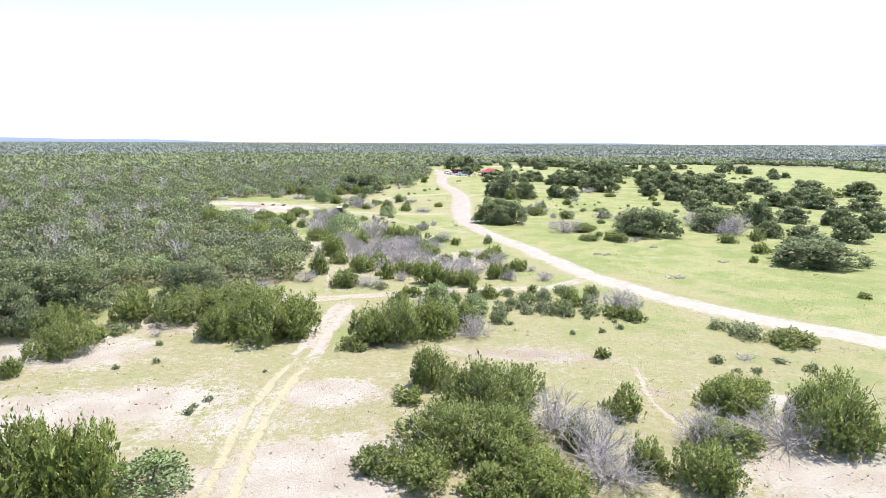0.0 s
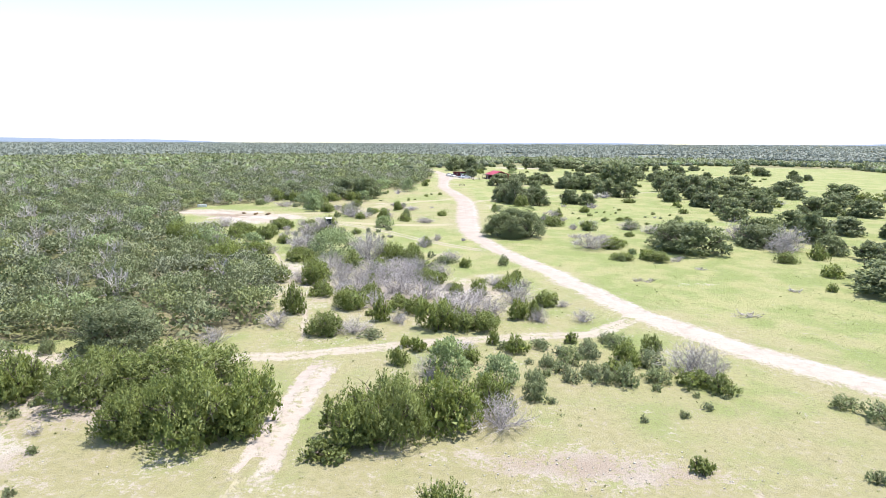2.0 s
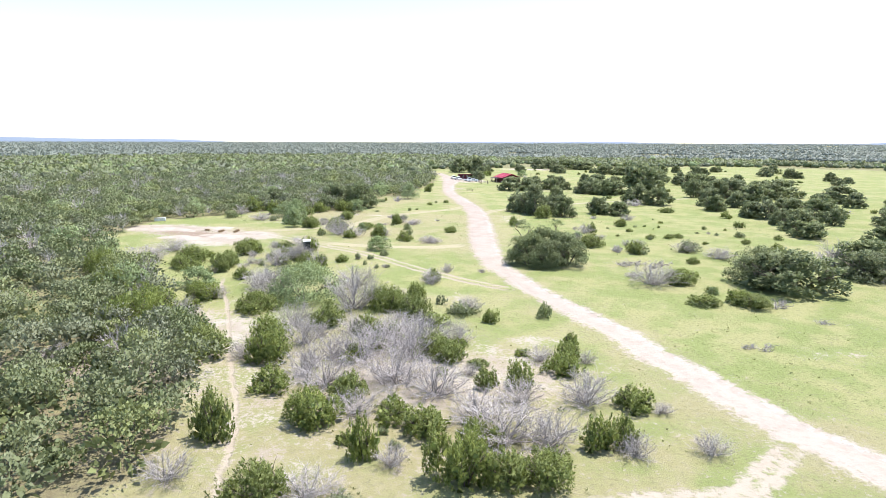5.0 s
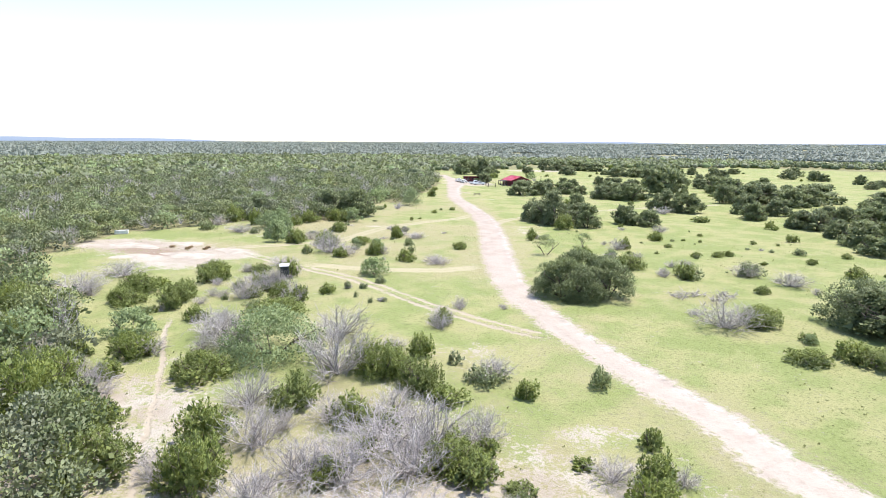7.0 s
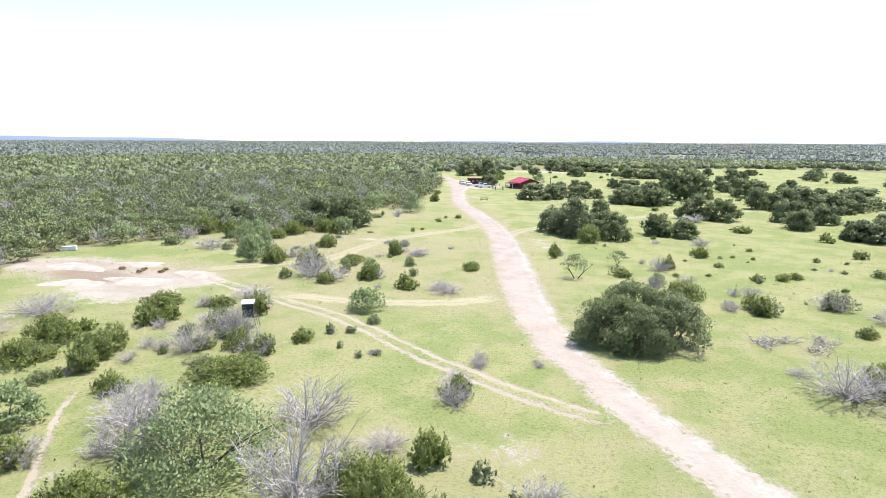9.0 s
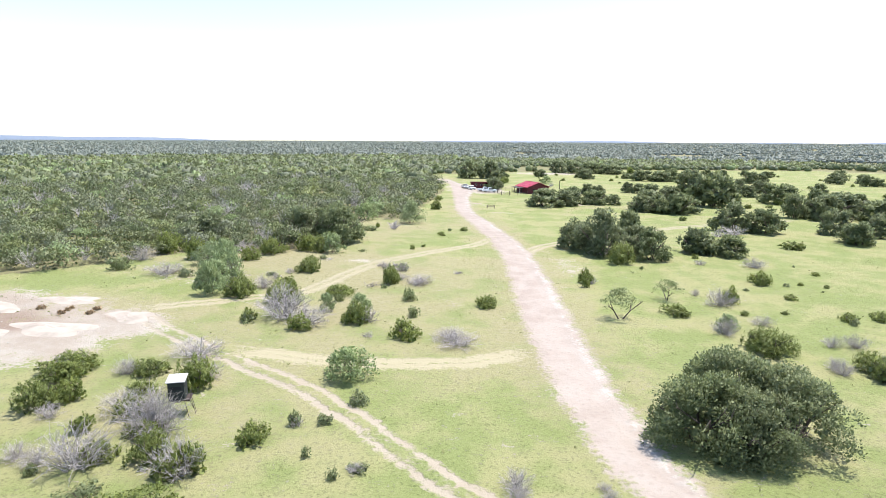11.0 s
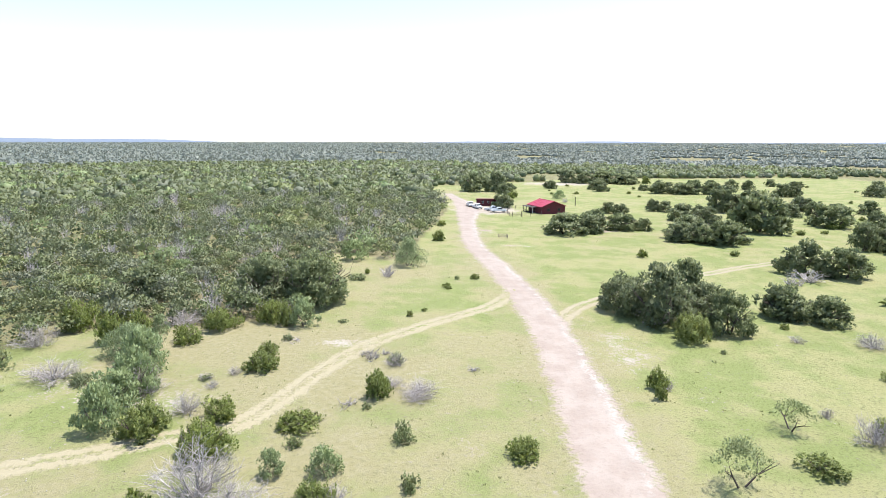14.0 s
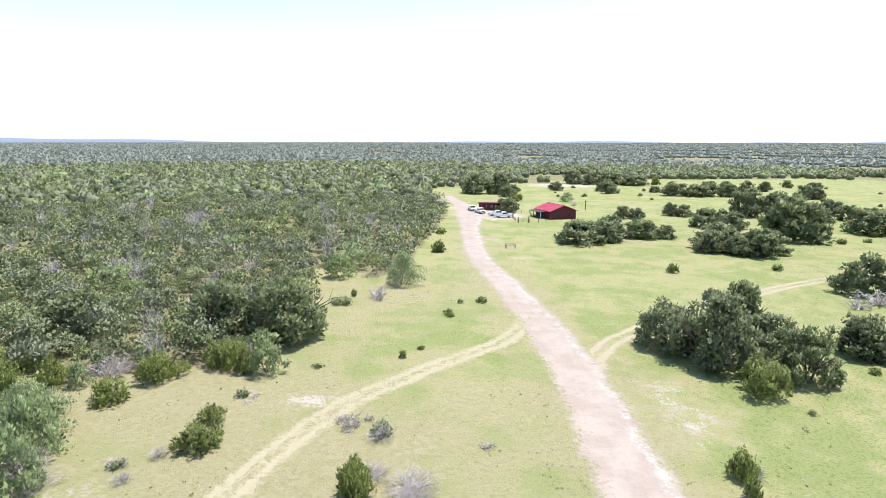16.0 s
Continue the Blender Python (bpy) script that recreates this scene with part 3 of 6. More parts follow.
def plant(name, label, category, group, crown, leaf, wood, crown_name="crown"):
    """A plant at the origin, out of sight below the ground until it is copied."""
    root = new(name)
    tagged(root, label, category, group)
    if wood:
        part("trunk", mesh_from("trunk", *rods(wood), BARK), root)
    part(crown_name, leaf_mesh(crown_name, crown, leaf), root)
    return root


class Kind:
    """Built variants of one kind of plant, of radius r and height h; each is set out as a copy of its own."""

    def __init__(self, build, r, h, count, seed):
        self.build, self.r, self.h, self.seed, self.made, self.count, self.used = build, r, h, seed, {}, count, 0

    def at(self, x, y, r, h):
        k = self.used % self.count
        self.used += 1
        turn = random.Random(self.seed * 1000 + self.used).random() * 360
        m = pose(x, y, float(height(x, y)) - 0.03, 0, 0, turn) @ Matrix.Diagonal((r / self.r, r / self.r, h / self.h, 1))
        if k not in self.made:
            rng = np.random.default_rng(self.seed + k)
            self.made[k] = self.build(rng, self.r, self.h)
            self.made[k].matrix_basis = m
            return self.made[k]
        self.made[k].scale, keep = (1, 1, 1), self.made[k].matrix_basis.copy()
        ob = copy_thing(self.made[k], m)
        self.made[k].matrix_basis = keep
        return ob


def small_juniper(rng, r, h):
    return plant("juniper_bush", "small dark green juniper bush with pointed branchlets", "bush", "junipers", spiky(rng, r, h, 70, 14, 0.10), JUNIPER, limbs(rng, r, h, 2, 0.5, 0.05))


def mid_juniper(rng, r, h):
    return plant("juniper_bush", "bushy dark green juniper growing in the pasture", "bush", "junipers", spiky(rng, r, h, 150, 18, 0.125), JUNIPER, limbs(rng, r, h, 3, 0.6, 0.07))


def large_juniper(rng, r, h):
    return plant("juniper_tree", "broad dark green juniper with a ragged spiky crown", "tree", "junipers", spiky(rng, r, h, 290, 22, 0.15), JUNIPER, limbs(rng, r, h, 4, 0.7, 0.09))


def broad_juniper(rng, r, h):
    return plant("juniper_tree", "wide spreading mass of dark green juniper with ragged tops", "tree", "junipers", spiky(rng, r, h, 560, 24, 0.15), JUNIPER, limbs(rng, r, h, 5, 0.7, 0.11))


def oak_tree(rng, r, h):
    return plant("oak_tree", "evergreen oak with a dense dark grey-green rounded crown", "tree", "oaks", oak_crown(rng, r, h, 70, 68, 0.19), OAK, limbs(rng, r, h, 4, 0.9, 0.16))


def pale_bush(rng, r, h):
    return plant("pale_bush", "airy pale green leafy bush", "bush", "pale bushes", leafy(rng, r, h, 84, 26, 0.16, 0.04, 0.5, 0.4), PALE, limbs(rng, r, h, 4, 0.8, 0.05))


def wide_pale_bush(rng, r, h):
    return plant("pale_bush", "broad airy pale green leafy thicket bush", "bush", "pale bushes", leafy(rng, r, h, 95, 75, 0.13, 0.04, 0.5, 0.4), PALE, limbs(rng, r, h, 5, 0.8, 0.08))


def mesquite_tree(rng, r, h):
    return plant("mesquite_tree", "small open mesquite tree with a crooked dark trunk", "tree", "mesquites", leafy(rng, r, h, 64, 22, 0.13, 0.40, 0.35, 0.1, 0.6), SHRUB, limbs(rng, r, h, 2, 1.2, 0.10))


def small_shrub(rng, r, h):
    return plant("shrub", "low grey-green shrub in dry grass", "shrub", "shrubs", spiky(rng, r, h, 56, 13, 0.10), SHRUB, limbs(rng, r, h, 3, 0.7, 0.03))


def wide_shrub(rng, r, h):
    return plant("shrub", "spreading grey-green shrub in dry grass", "shrub", "shrubs", spiky(rng, r, h, 130, 15, 0.10), SHRUB, limbs(rng, r, h, 4, 0.7, 0.04))


def dead_brush(rng, r, h):
    return plant("dead_bush", "bleached grey dead juniper with bare fanned branches", "bush", "dead brush", bare_limbs(rng, r, h, 34, 17, thick=0.68), DEADWOOD, None, "branchwork")


def brush_heap(rng, r, h):
    return plant("brush_pile", "heap of grey cut dead branches lying on the grass", "brush pile", "brush piles", bare_limbs(rng, r, h, 18, 5, True), DEADWOOD, None, "branchwork")


def distant_juniper(rng, r, h):
    return plant("juniper_bush", "dark green juniper bush far across the pasture", "bush", "junipers", spiky(rng, r, h, 60, 12, 0.24), JUNIPER, limbs(rng, r, h, 2, 0.6, 0.07))


def distant_oak(rng, r, h):
    return plant("oak_tree", "evergreen oak with a dense dark rounded crown, far off", "tree", "oaks", oak_crown(rng, r, h, 44, 42, 0.28), OAK, limbs(rng, r, h, 3, 0.9, 0.16))


def distant_dead(rng, r, h):
    return plant("dead_bush", "bleached grey dead bush far across the pasture", "bush", "dead brush", bare_limbs(rng, r, h, 18, 7, thick=1.7), DEADWOOD, None, "branchwork")


def near_oak(rng, r, h):
    return plant("oak_tree", "evergreen oak with a dense grey-green crown of fine leaves", "tree", "oaks", oak_crown(rng, r, h, 92, 135, 0.12), OAK, limbs(rng, r, h, 4, 0.9, 0.16))


def path_gap(x, y):
    return math.hypot(x + 5, y - min(max(y - 30, 0), 166))


def far_off(x, y):
    """Beyond ninety metres from the nearest stretch of the flight line."""
    return math.hypot(x + 5, y - min(max(y, 0), 166)) > 85


O0 = Kind(near_oak, 4.2, 6.0, 4, 241)
J4, O2, D2 = Kind(distant_juniper, 1.8, 2.5, 5, 131), Kind(distant_oak, 4.2, 6.0, 6, 141), Kind(distant_dead, 1.8, 2.4, 4, 151)
J1, J2, J3 = Kind(small_juniper, 0.9, 1.4, 6, 11), Kind(mid_juniper, 1.8, 2.5, 6, 21), Kind(large_juniper, 3.0, 4.0, 6, 31)
O1, P1, M1, S1 = Kind(oak_tree, 4.2, 6.0, 6, 41), Kind(pale_bush, 2.3, 3.0, 4, 51), Kind(mesquite_tree, 2.2, 3.6, 2, 61), Kind(small_shrub, 0.9, 1.4, 6, 71)
S2 = Kind(wide_shrub, 1.6, 2.0, 5, 371)
P2 = Kind(wide_pale_bush, 4.4, 4.2, 2, 351)
J5 = Kind(broad_juniper, 4.4, 4.6, 4, 301)
D1, B1 = Kind(dead_brush, 1.8, 2.4, 6, 81), Kind(brush_heap, 1.3, 0.9, 4, 91)


def juniper(x, y, r, h):
    return (J4 if far_off(x, y) else J1 if r < 1.2 else J2 if r < 2.4 else J3 if r < 3.4 else J5).at(x, y, r, h)


def oak(x, y, r, h):
    return (O2 if far_off(x, y) else O0 if path_gap(x, y) < 62 else O1).at(x, y, r * (1.05 if far_off(x, y) else 1.2), h)


def dead(x, y, r, h):
    return (D2 if far_off(x, y) else D1).at(x, y, r * 1.06, min(h * 0.95, 1.3 * r))


def mesquite(x, y, r, h):
    return M1.at(x, y, r, h)


def pale(x, y, r, h):
    return (P1 if r < 3.2 else P2).at(x, y, r, h)


def shrub(x, y, r, h):
    return (S1 if r < 1.1 else S2).at(x, y, r, h)


def brush(x, y, r, h):
    if r > 1.6:
        for k in range(4):
            B1.at(x + r * 0.5 * (k - 1.5), y + 0.35 * r * math.sin(k * 2.4), r * 0.42, h * 0.6)
        return None
    return B1.at(x, y, r, h)



def scatter(seed, cx, cy, rx, ry, kinds):
    """Sets out plants at random within an ellipse: rows of (kind, how many, least and greatest radius)."""
    rng = random.Random(seed)
    for kind, count, least, most in kinds:
        for _ in range(count):
            a, u, r = rng.random() * 6.283, math.sqrt(rng.random()), rng.uniform(least, most)
            kind(cx + math.cos(a) * u * rx, cy + math.sin(a) * u * ry, r, r * rng.uniform(1.1, 1.6))


# the oak over the shed, and the motte beside the road
oak(13.2, 382.0, 4.4, 5.8)
oak(11.4, 159.0, 3.5, 6.0)
oak(18.0, 159.2, 3.6, 6.3)
oak(14.7, 161.6, 3.8, 6.8)
oak(14.5, 157.3, 2.9, 5.2)
scatter(1, -9, 106, 11, 14, ((dead, 9, 0.6, 1.1), (juniper, 6, 0.4, 0.8), (shrub, 10, 0.3, 0.6)))
scatter(2, 14, 74, 10, 8, ((shrub, 14, 0.3, 0.7),))
scatter(3, -34, 64, 12, 7, ((shrub, 8, 0.3, 0.7), (dead, 3, 0.6, 1.0)))
scatter(4, 48, 195, 26, 50, ((juniper, 14, 0.4, 0.8), (shrub, 14, 0.3, 0.6), (dead, 6, 0.5, 0.9)))
scatter(10, -37, 120, 6, 16, ((juniper, 13, 1.2, 2.2), (dead, 8, 1.0, 1.8)))
scatter(5, -40, 158, 12, 12, ((juniper, 8, 0.8, 1.5), (dead, 8, 0.8, 1.5)))
scatter(6, 105, 330, 40, 50, ((oak, 5, 2.6, 4.4), (juniper, 12, 0.7, 1.4)))
scatter(7, 60, 470, 60, 40, ((oak, 8, 3.0, 5.0), (juniper, 16, 0.7, 1.5)))
scatter(8, 175, 420, 60, 90, ((oak, 20, 3.0, 5.2), (juniper, 18, 0.8, 1.6)))
scatter(9, 125, 245, 30, 55, ((oak, 9, 2.6, 4.2), (juniper, 12, 0.7, 1.4), (dead, 5, 1.0, 1.8)))

# juniper
juniper(-1.9, 115.0, 1.1, 1.5)
juniper(-10.6, 113.9, 1.3, 1.6)
juniper(-0.1, 110.2, 1.2, 0.8)
juniper(4.5, 113.3, 1.1, 0.8)
juniper(9.0, 111.4, 1.7, 2.6)
juniper(10.1, 116.2, 1.0, 2.0)
juniper(-9.0, 117.9, 1.4, 2.1)
juniper(-12.5, 111.2, 1.7, 1.7)
juniper(-4.4, 113.0, 2.7, 2.5)
juniper(-4.8, 123.3, 2.1, 1.6)
juniper(-22.1, 116.0, 2.3, 3.4)
juniper(-47.3, 156.5, 3.1, 3.0)
juniper(-56.1, 145.4, 3.4, 4.5)
juniper(-48.8, 139.4, 3.1, 4.0)
juniper(-47.2, 131.0, 2.8, 5.0)
juniper(-37.8, 120.3, 4.2, 5.2)
juniper(-32.4, 116.7, 3.3, 3.3)
juniper(-27.4, 110.6, 3.1, 3.6)
juniper(48.9, 193.5, 1.2, 1.2)
juniper(44.1, 192.4, 1.1, 1.2)
juniper(-51.5, 220.3, 2.1, 4.5)
juniper(14.0, 209.4, 1.3, 2.9)
juniper(-8.8, 252.5, 0.9, 1.0)
juniper(-12.3, 237.1, 0.6, 0.6)
juniper(-33.9, 230.2, 2.6, 3.8)
juniper(-58.4, 225.1, 2.7, 4.9)
juniper(159.7, 252.6, 5.6, 4.7)
juniper(64.9, 122.5, 2.0, 2.7)
juniper(62.0, 86.8, 1.1, 1.1)
juniper(78.4, 110.9, 1.3, 2.2)
juniper(58.6, 112.5, 1.0, 1.6)
juniper(-25.0, 33.2, 3.3, 5.9)
juniper(-21.7, 33.5, 2.5, 5.6)
juniper(3.0, 34.6, 2.3, 2.3)
juniper(5.8, 35.2, 3.7, 3.0)
juniper(-1.7, 36.3, 2.6, 2.3)
juniper(17.1, 36.3, 2.6, 3.6)
juniper(-4.5, 37.5, 2.0, 1.9)
juniper(13.8, 37.6, 1.6, 3.0)
juniper(4.0, 39.8, 3.8, 3.9)
juniper(0.1, 40.1, 4.2, 3.7)
juniper(9.7, 41.0, 1.5, 2.5)
juniper(20.6, 41.7, 2.8, 2.3)
juniper(29.8, 43.2, 4.1, 5.9)
juniper(3.4, 45.6, 4.3, 5.3)
juniper(14.7, 46.3, 1.8, 3.0)
juniper(-3.2, 48.0, 1.8, 1.3)
juniper(24.8, 48.4, 3.8, 3.2)
juniper(6.2, 48.8, 2.4, 3.8)
juniper(-39.1, 51.0, 1.3, 2.2)
juniper(-1.3, 51.7, 2.4, 4.2)
juniper(-38.1, 56.9, 3.4, 3.7)
juniper(16.3, 59.8, 1.0, 1.4)
juniper(-9.6, 60.3, 1.7, 1.7)
juniper(-37.1, 60.7, 2.0, 2.3)
juniper(-8.4, 62.6, 2.9, 4.1)
juniper(-42.4, 62.9, 3.4, 3.8)
juniper(-19.7, 63.3, 4.6, 5.5)
juniper(-24.4, 63.4, 3.4, 4.0)
juniper(-5.5, 64.0, 3.8, 5.4)
juniper(-16.6, 64.4, 3.0, 5.3)
juniper(39.3, 65.6, 3.0, 2.1)
juniper(-1.4, 65.6, 3.0, 4.8)
juniper(2.7, 68.5, 2.2, 3.7)
juniper(-36.7, 68.7, 2.9, 4.7)
juniper(-31.0, 69.5, 4.5, 4.3)
juniper(-25.0, 71.8, 6.2, 4.3)
juniper(23.7, 73.2, 1.5, 2.1)
juniper(22.0, 74.5, 1.9, 1.9)
juniper(15.1, 77.7, 1.1, 1.7)
juniper(-5.8, 78.2, 1.2, 2.1)
juniper(17.3, 79.1, 1.2, 1.8)
juniper(1.2, 79.1, 1.4, 2.0)
juniper(17.4, 81.6, 1.6, 2.3)
juniper(-2.1, 81.7, 1.0, 1.5)
juniper(-4.1, 82.1, 1.1, 1.8)
juniper(6.2, 82.4, 1.5, 2.2)
juniper(-5.5, 83.3, 0.9, 1.4)
juniper(20.9, 83.5, 1.3, 2.3)
juniper(4.0, 84.8, 0.8, 2.0)
juniper(12.6, 85.9, 1.0, 1.5)
juniper(-14.8, 86.7, 2.4, 3.2)
juniper(-2.1, 89.4, 2.4, 4.2)
juniper(0.5, 89.6, 2.0, 2.9)
juniper(3.1, 90.0, 2.4, 2.8)
juniper(-9.0, 92.3, 1.2, 3.9)
juniper(7.7, 94.3, 1.5, 3.0)
juniper(-20.0, 94.5, 1.7, 4.5)
juniper(-1.0, 94.7, 1.8, 2.2)
juniper(9.7, 94.8, 1.3, 2.9)
juniper(-5.0, 96.2, 2.2, 2.6)
juniper(-13.8, 97.3, 2.5, 3.3)
juniper(-7.4, 98.2, 1.9, 2.1)
juniper(12.4, 101.4, 2.1, 2.3)
juniper(-11.5, 102.1, 2.1, 2.7)
juniper(-18.5, 103.4, 2.0, 2.4)
juniper(0.2, 104.8, 1.3, 2.2)
juniper(3.5, 105.3, 1.6, 2.8)
juniper(7.9, 108.7, 2.0, 2.6)
juniper(-20.4, 109.9, 2.4, 4.1)
juniper(-2.8, 111.2, 2.0, 2.4)
juniper(-12.3, 119.0, 2.2, 2.8)
juniper(-17.1, 121.6, 2.3, 3.3)
juniper(2.1, 124.4, 1.2, 2.0)
juniper(-7.1, 125.2, 2.4, 3.7)
juniper(-27.0, 127.0, 3.0, 2.9)
juniper(-10.8, 128.9, 3.4, 3.7)
juniper(-35.8, 131.4, 2.5, 2.7)
juniper(38.8, 134.3, 2.8, 2.4)
juniper(32.4, 134.8, 2.5, 1.8)
juniper(63.8, 135.0, 2.4, 2.4)
juniper(37.9, 136.4, 2.3, 2.5)
juniper(72.1, 138.5, 2.0, 3.6)
juniper(36.4, 141.5, 1.3, 1.2)
juniper(33.5, 147.0, 2.9, 2.5)
juniper(35.2, 149.9, 2.5, 2.4)
juniper(-40.2, 152.7, 2.5, 2.7)
juniper(42.6, 163.8, 1.5, 1.5)
juniper(63.9, 174.8, 2.1, 2.5)
juniper(63.2, 186.4, 1.2, 1.4)
juniper(48.2, 192.0, 1.1, 1.3)
juniper(73.9, 192.4, 1.0, 1.5)
juniper(51.1, 193.4, 1.2, 1.4)
juniper(74.0, 212.0, 1.5, 2.2)
juniper(79.4, 231.3, 1.7, 2.5)
juniper(66.4, 244.3, 2.7, 1.9)
juniper(-40.2, 118.0, 2.2, 4.3)
juniper(-7.5, 133.5, 1.6, 2.9)
juniper(-34.5, 143.6, 1.7, 2.1)
juniper(-5.3, 144.5, 1.5, 2.2)
juniper(-25.8, 146.8, 3.9, 2.2)
juniper(-39.3, 147.9, 1.8, 3.2)
juniper(-45.7, 149.9, 2.6, 2.4)
juniper(-39.9, 150.1, 1.2, 1.9)
juniper(-25.5, 152.3, 1.0, 1.9)
juniper(-24.4, 153.3, 1.1, 2.5)
juniper(-27.4, 154.7, 1.6, 2.7)
juniper(-40.5, 155.2, 1.6, 2.5)
juniper(-21.7, 157.0, 1.0, 1.5)
juniper(-29.3, 158.0, 1.6, 1.4)
juniper(-21.7, 158.0, 1.2, 1.5)
juniper(-31.6, 160.8, 1.6, 2.0)
juniper(-40.1, 162.1, 2.0, 2.8)
juniper(-33.3, 165.1, 1.3, 1.5)
juniper(-29.3, 166.7, 2.0, 3.3)
juniper(-41.5, 167.5, 2.3, 1.8)
juniper(-34.6, 169.3, 1.9, 1.7)
juniper(-42.0, 169.3, 2.9, 2.1)
juniper(34.4, 172.1, 1.8, 3.0)
juniper(34.8, 174.8, 1.7, 2.3)
juniper(27.1, 179.2, 3.0, 3.2)
juniper(-12.1, 180.8, 1.7, 2.7)
juniper(-24.2, 183.1, 1.8, 2.1)
juniper(-18.4, 185.7, 1.8, 3.1)
juniper(-31.1, 186.2, 1.1, 1.9)
juniper(-18.7, 187.2, 1.7, 1.3)
juniper(43.5, 191.5, 0.9, 1.1)
juniper(22.1, 192.8, 2.2, 1.6)
juniper(-29.0, 193.2, 2.9, 3.5)
juniper(-2.3, 194.1, 1.6, 1.6)
juniper(-2.2, 195.2, 1.4, 1.7)
juniper(-35.9, 196.2, 2.3, 3.0)
juniper(-36.0, 198.0, 2.1, 3.1)
juniper(-22.6, 199.0, 2.4, 1.5)
juniper(32.1, 199.2, 1.3, 2.9)
juniper(-30.1, 199.8, 2.0, 2.5)
juniper(42.2, 201.9, 0.9, 1.1)
juniper(-16.0, 205.6, 1.6, 3.4)
juniper(13.6, 206.6, 0.8, 2.4)
juniper(-16.1, 207.4, 1.5, 2.5)
juniper(42.3, 210.6, 1.6, 2.3)
juniper(-30.0, 211.9, 2.2, 2.6)
juniper(43.0, 212.5, 1.7, 2.2)
juniper(-30.2, 216.4, 1.7, 2.2)
juniper(-41.7, 220.8, 2.2, 2.7)
juniper(-49.7, 224.2, 2.0, 3.6)
juniper(24.9, 225.7, 3.0, 4.4)
juniper(-39.7, 226.5, 2.7, 3.6)
juniper(-31.2, 228.6, 1.6, 3.7)
juniper(-54.3, 228.6, 2.2, 2.7)
juniper(-14.3, 234.0, 0.5, 1.2)
juniper(-8.5, 251.3, 0.8, 0.7)
juniper(-3.5, 259.4, 0.9, 1.3)
juniper(-24.2, 261.6, 0.6, 1.5)
juniper(36.7, 285.2, 1.4, 2.2)
juniper(59.8, 288.6, 1.2, 1.6)
juniper(-10.7, 301.9, 1.9, 3.3)
juniper(-10.4, 328.6, 1.5, 2.1)
juniper(113.0, 335.4, 3.1, 2.9)
juniper(20.7, 421.8, 1.8, 3.4)
juniper(22.9, 426.8, 1.5, 3.5)
juniper(116.8, 528.4, 3.4, 5.7)

# oak
oak(173.0, 253.1, 7.1, 6.8)
oak(158.8, 265.2, 7.1, 6.8)
oak(143.3, 278.4, 7.2, 6.8)
oak(139.6, 200.6, 5.6, 5.7)
oak(129.1, 208.1, 5.7, 5.7)
oak(117.8, 216.1, 5.7, 5.8)
oak(109.4, 235.3, 6.0, 6.0)
oak(83.2, 196.2, 4.3, 4.5)
oak(93.4, 183.4, 4.8, 4.8)
oak(98.8, 171.4, 4.6, 4.8)
oak(108.5, 166.4, 4.6, 5.5)
oak(111.4, 156.0, 3.9, 5.9)
oak(93.5, 138.7, 4.3, 5.9)
oak(82.4, 137.6, 3.7, 4.3)
oak(78.2, 144.6, 2.9, 4.0)
oak(70.4, 158.0, 4.9, 6.0)
oak(69.7, 112.0, 7.1, 5.7)
oak(-46.5, 61.7, 3.0, 6.2)
oak(-48.3, 67.8, 5.2, 7.6)
oak(-45.1, 71.4, 4.3, 6.8)
oak(-34.5, 80.5, 4.1, 5.1)
oak(49.5, 143.8, 6.3, 6.5)
oak(46.6, 147.0, 4.3, 6.6)
oak(67.8, 153.0, 4.4, 5.0)
oak(84.2, 159.4, 3.8, 7.2)
oak(86.8, 207.4, 4.5, 6.0)
oak(88.3, 218.7, 3.1, 4.6)
oak(90.7, 231.7, 5.0, 6.0)
oak(107.9, 247.2, 3.8, 4.8)
oak(85.4, 253.8, 3.7, 4.6)
oak(123.2, 256.6, 4.1, 5.1)
oak(31.1, 229.3, 3.0, 6.4)
oak(22.9, 234.0, 4.4, 9.4)
oak(48.5, 235.0, 3.7, 4.4)
oak(88.3, 235.4, 3.4, 4.7)
oak(136.6, 235.9, 4.8, 5.0)
oak(29.8, 236.2, 3.5, 5.9)
oak(43.4, 237.7, 3.7, 5.0)
oak(43.2, 238.4, 3.3, 5.6)
oak(19.2, 239.6, 3.6, 6.5)
oak(-29.9, 240.8, 5.0, 8.3)
oak(-37.9, 240.9, 4.4, 7.5)
oak(-57.6, 241.8, 4.5, 5.5)
oak(31.7, 246.4, 3.4, 7.7)
oak(84.2, 250.1, 3.5, 5.6)
oak(97.0, 262.0, 4.2, 6.1)
oak(71.5, 266.3, 4.8, 6.4)
oak(88.9, 266.3, 4.2, 6.9)
oak(64.9, 269.9, 4.8, 7.3)
oak(116.4, 288.4, 6.5, 6.7)
oak(100.9, 291.3, 2.5, 5.3)
oak(122.6, 292.9, 6.2, 7.7)
oak(104.0, 295.0, 6.5, 7.7)
oak(96.6, 297.6, 3.8, 8.0)
oak(111.9, 301.5, 8.6, 7.5)
oak(133.3, 301.5, 8.6, 7.5)
oak(64.1, 303.6, 4.7, 6.7)
oak(59.5, 305.7, 3.8, 5.0)
oak(66.8, 308.4, 6.3, 5.8)
oak(54.3, 308.5, 3.8, 5.7)
oak(58.2, 313.1, 6.3, 6.6)
oak(25.2, 318.5, 6.3, 6.2)
oak(33.0, 322.5, 5.4, 5.6)
oak(85.8, 328.1, 8.5, 12.7)
oak(50.7, 328.3, 3.2, 3.8)
oak(43.7, 328.8, 4.8, 5.4)
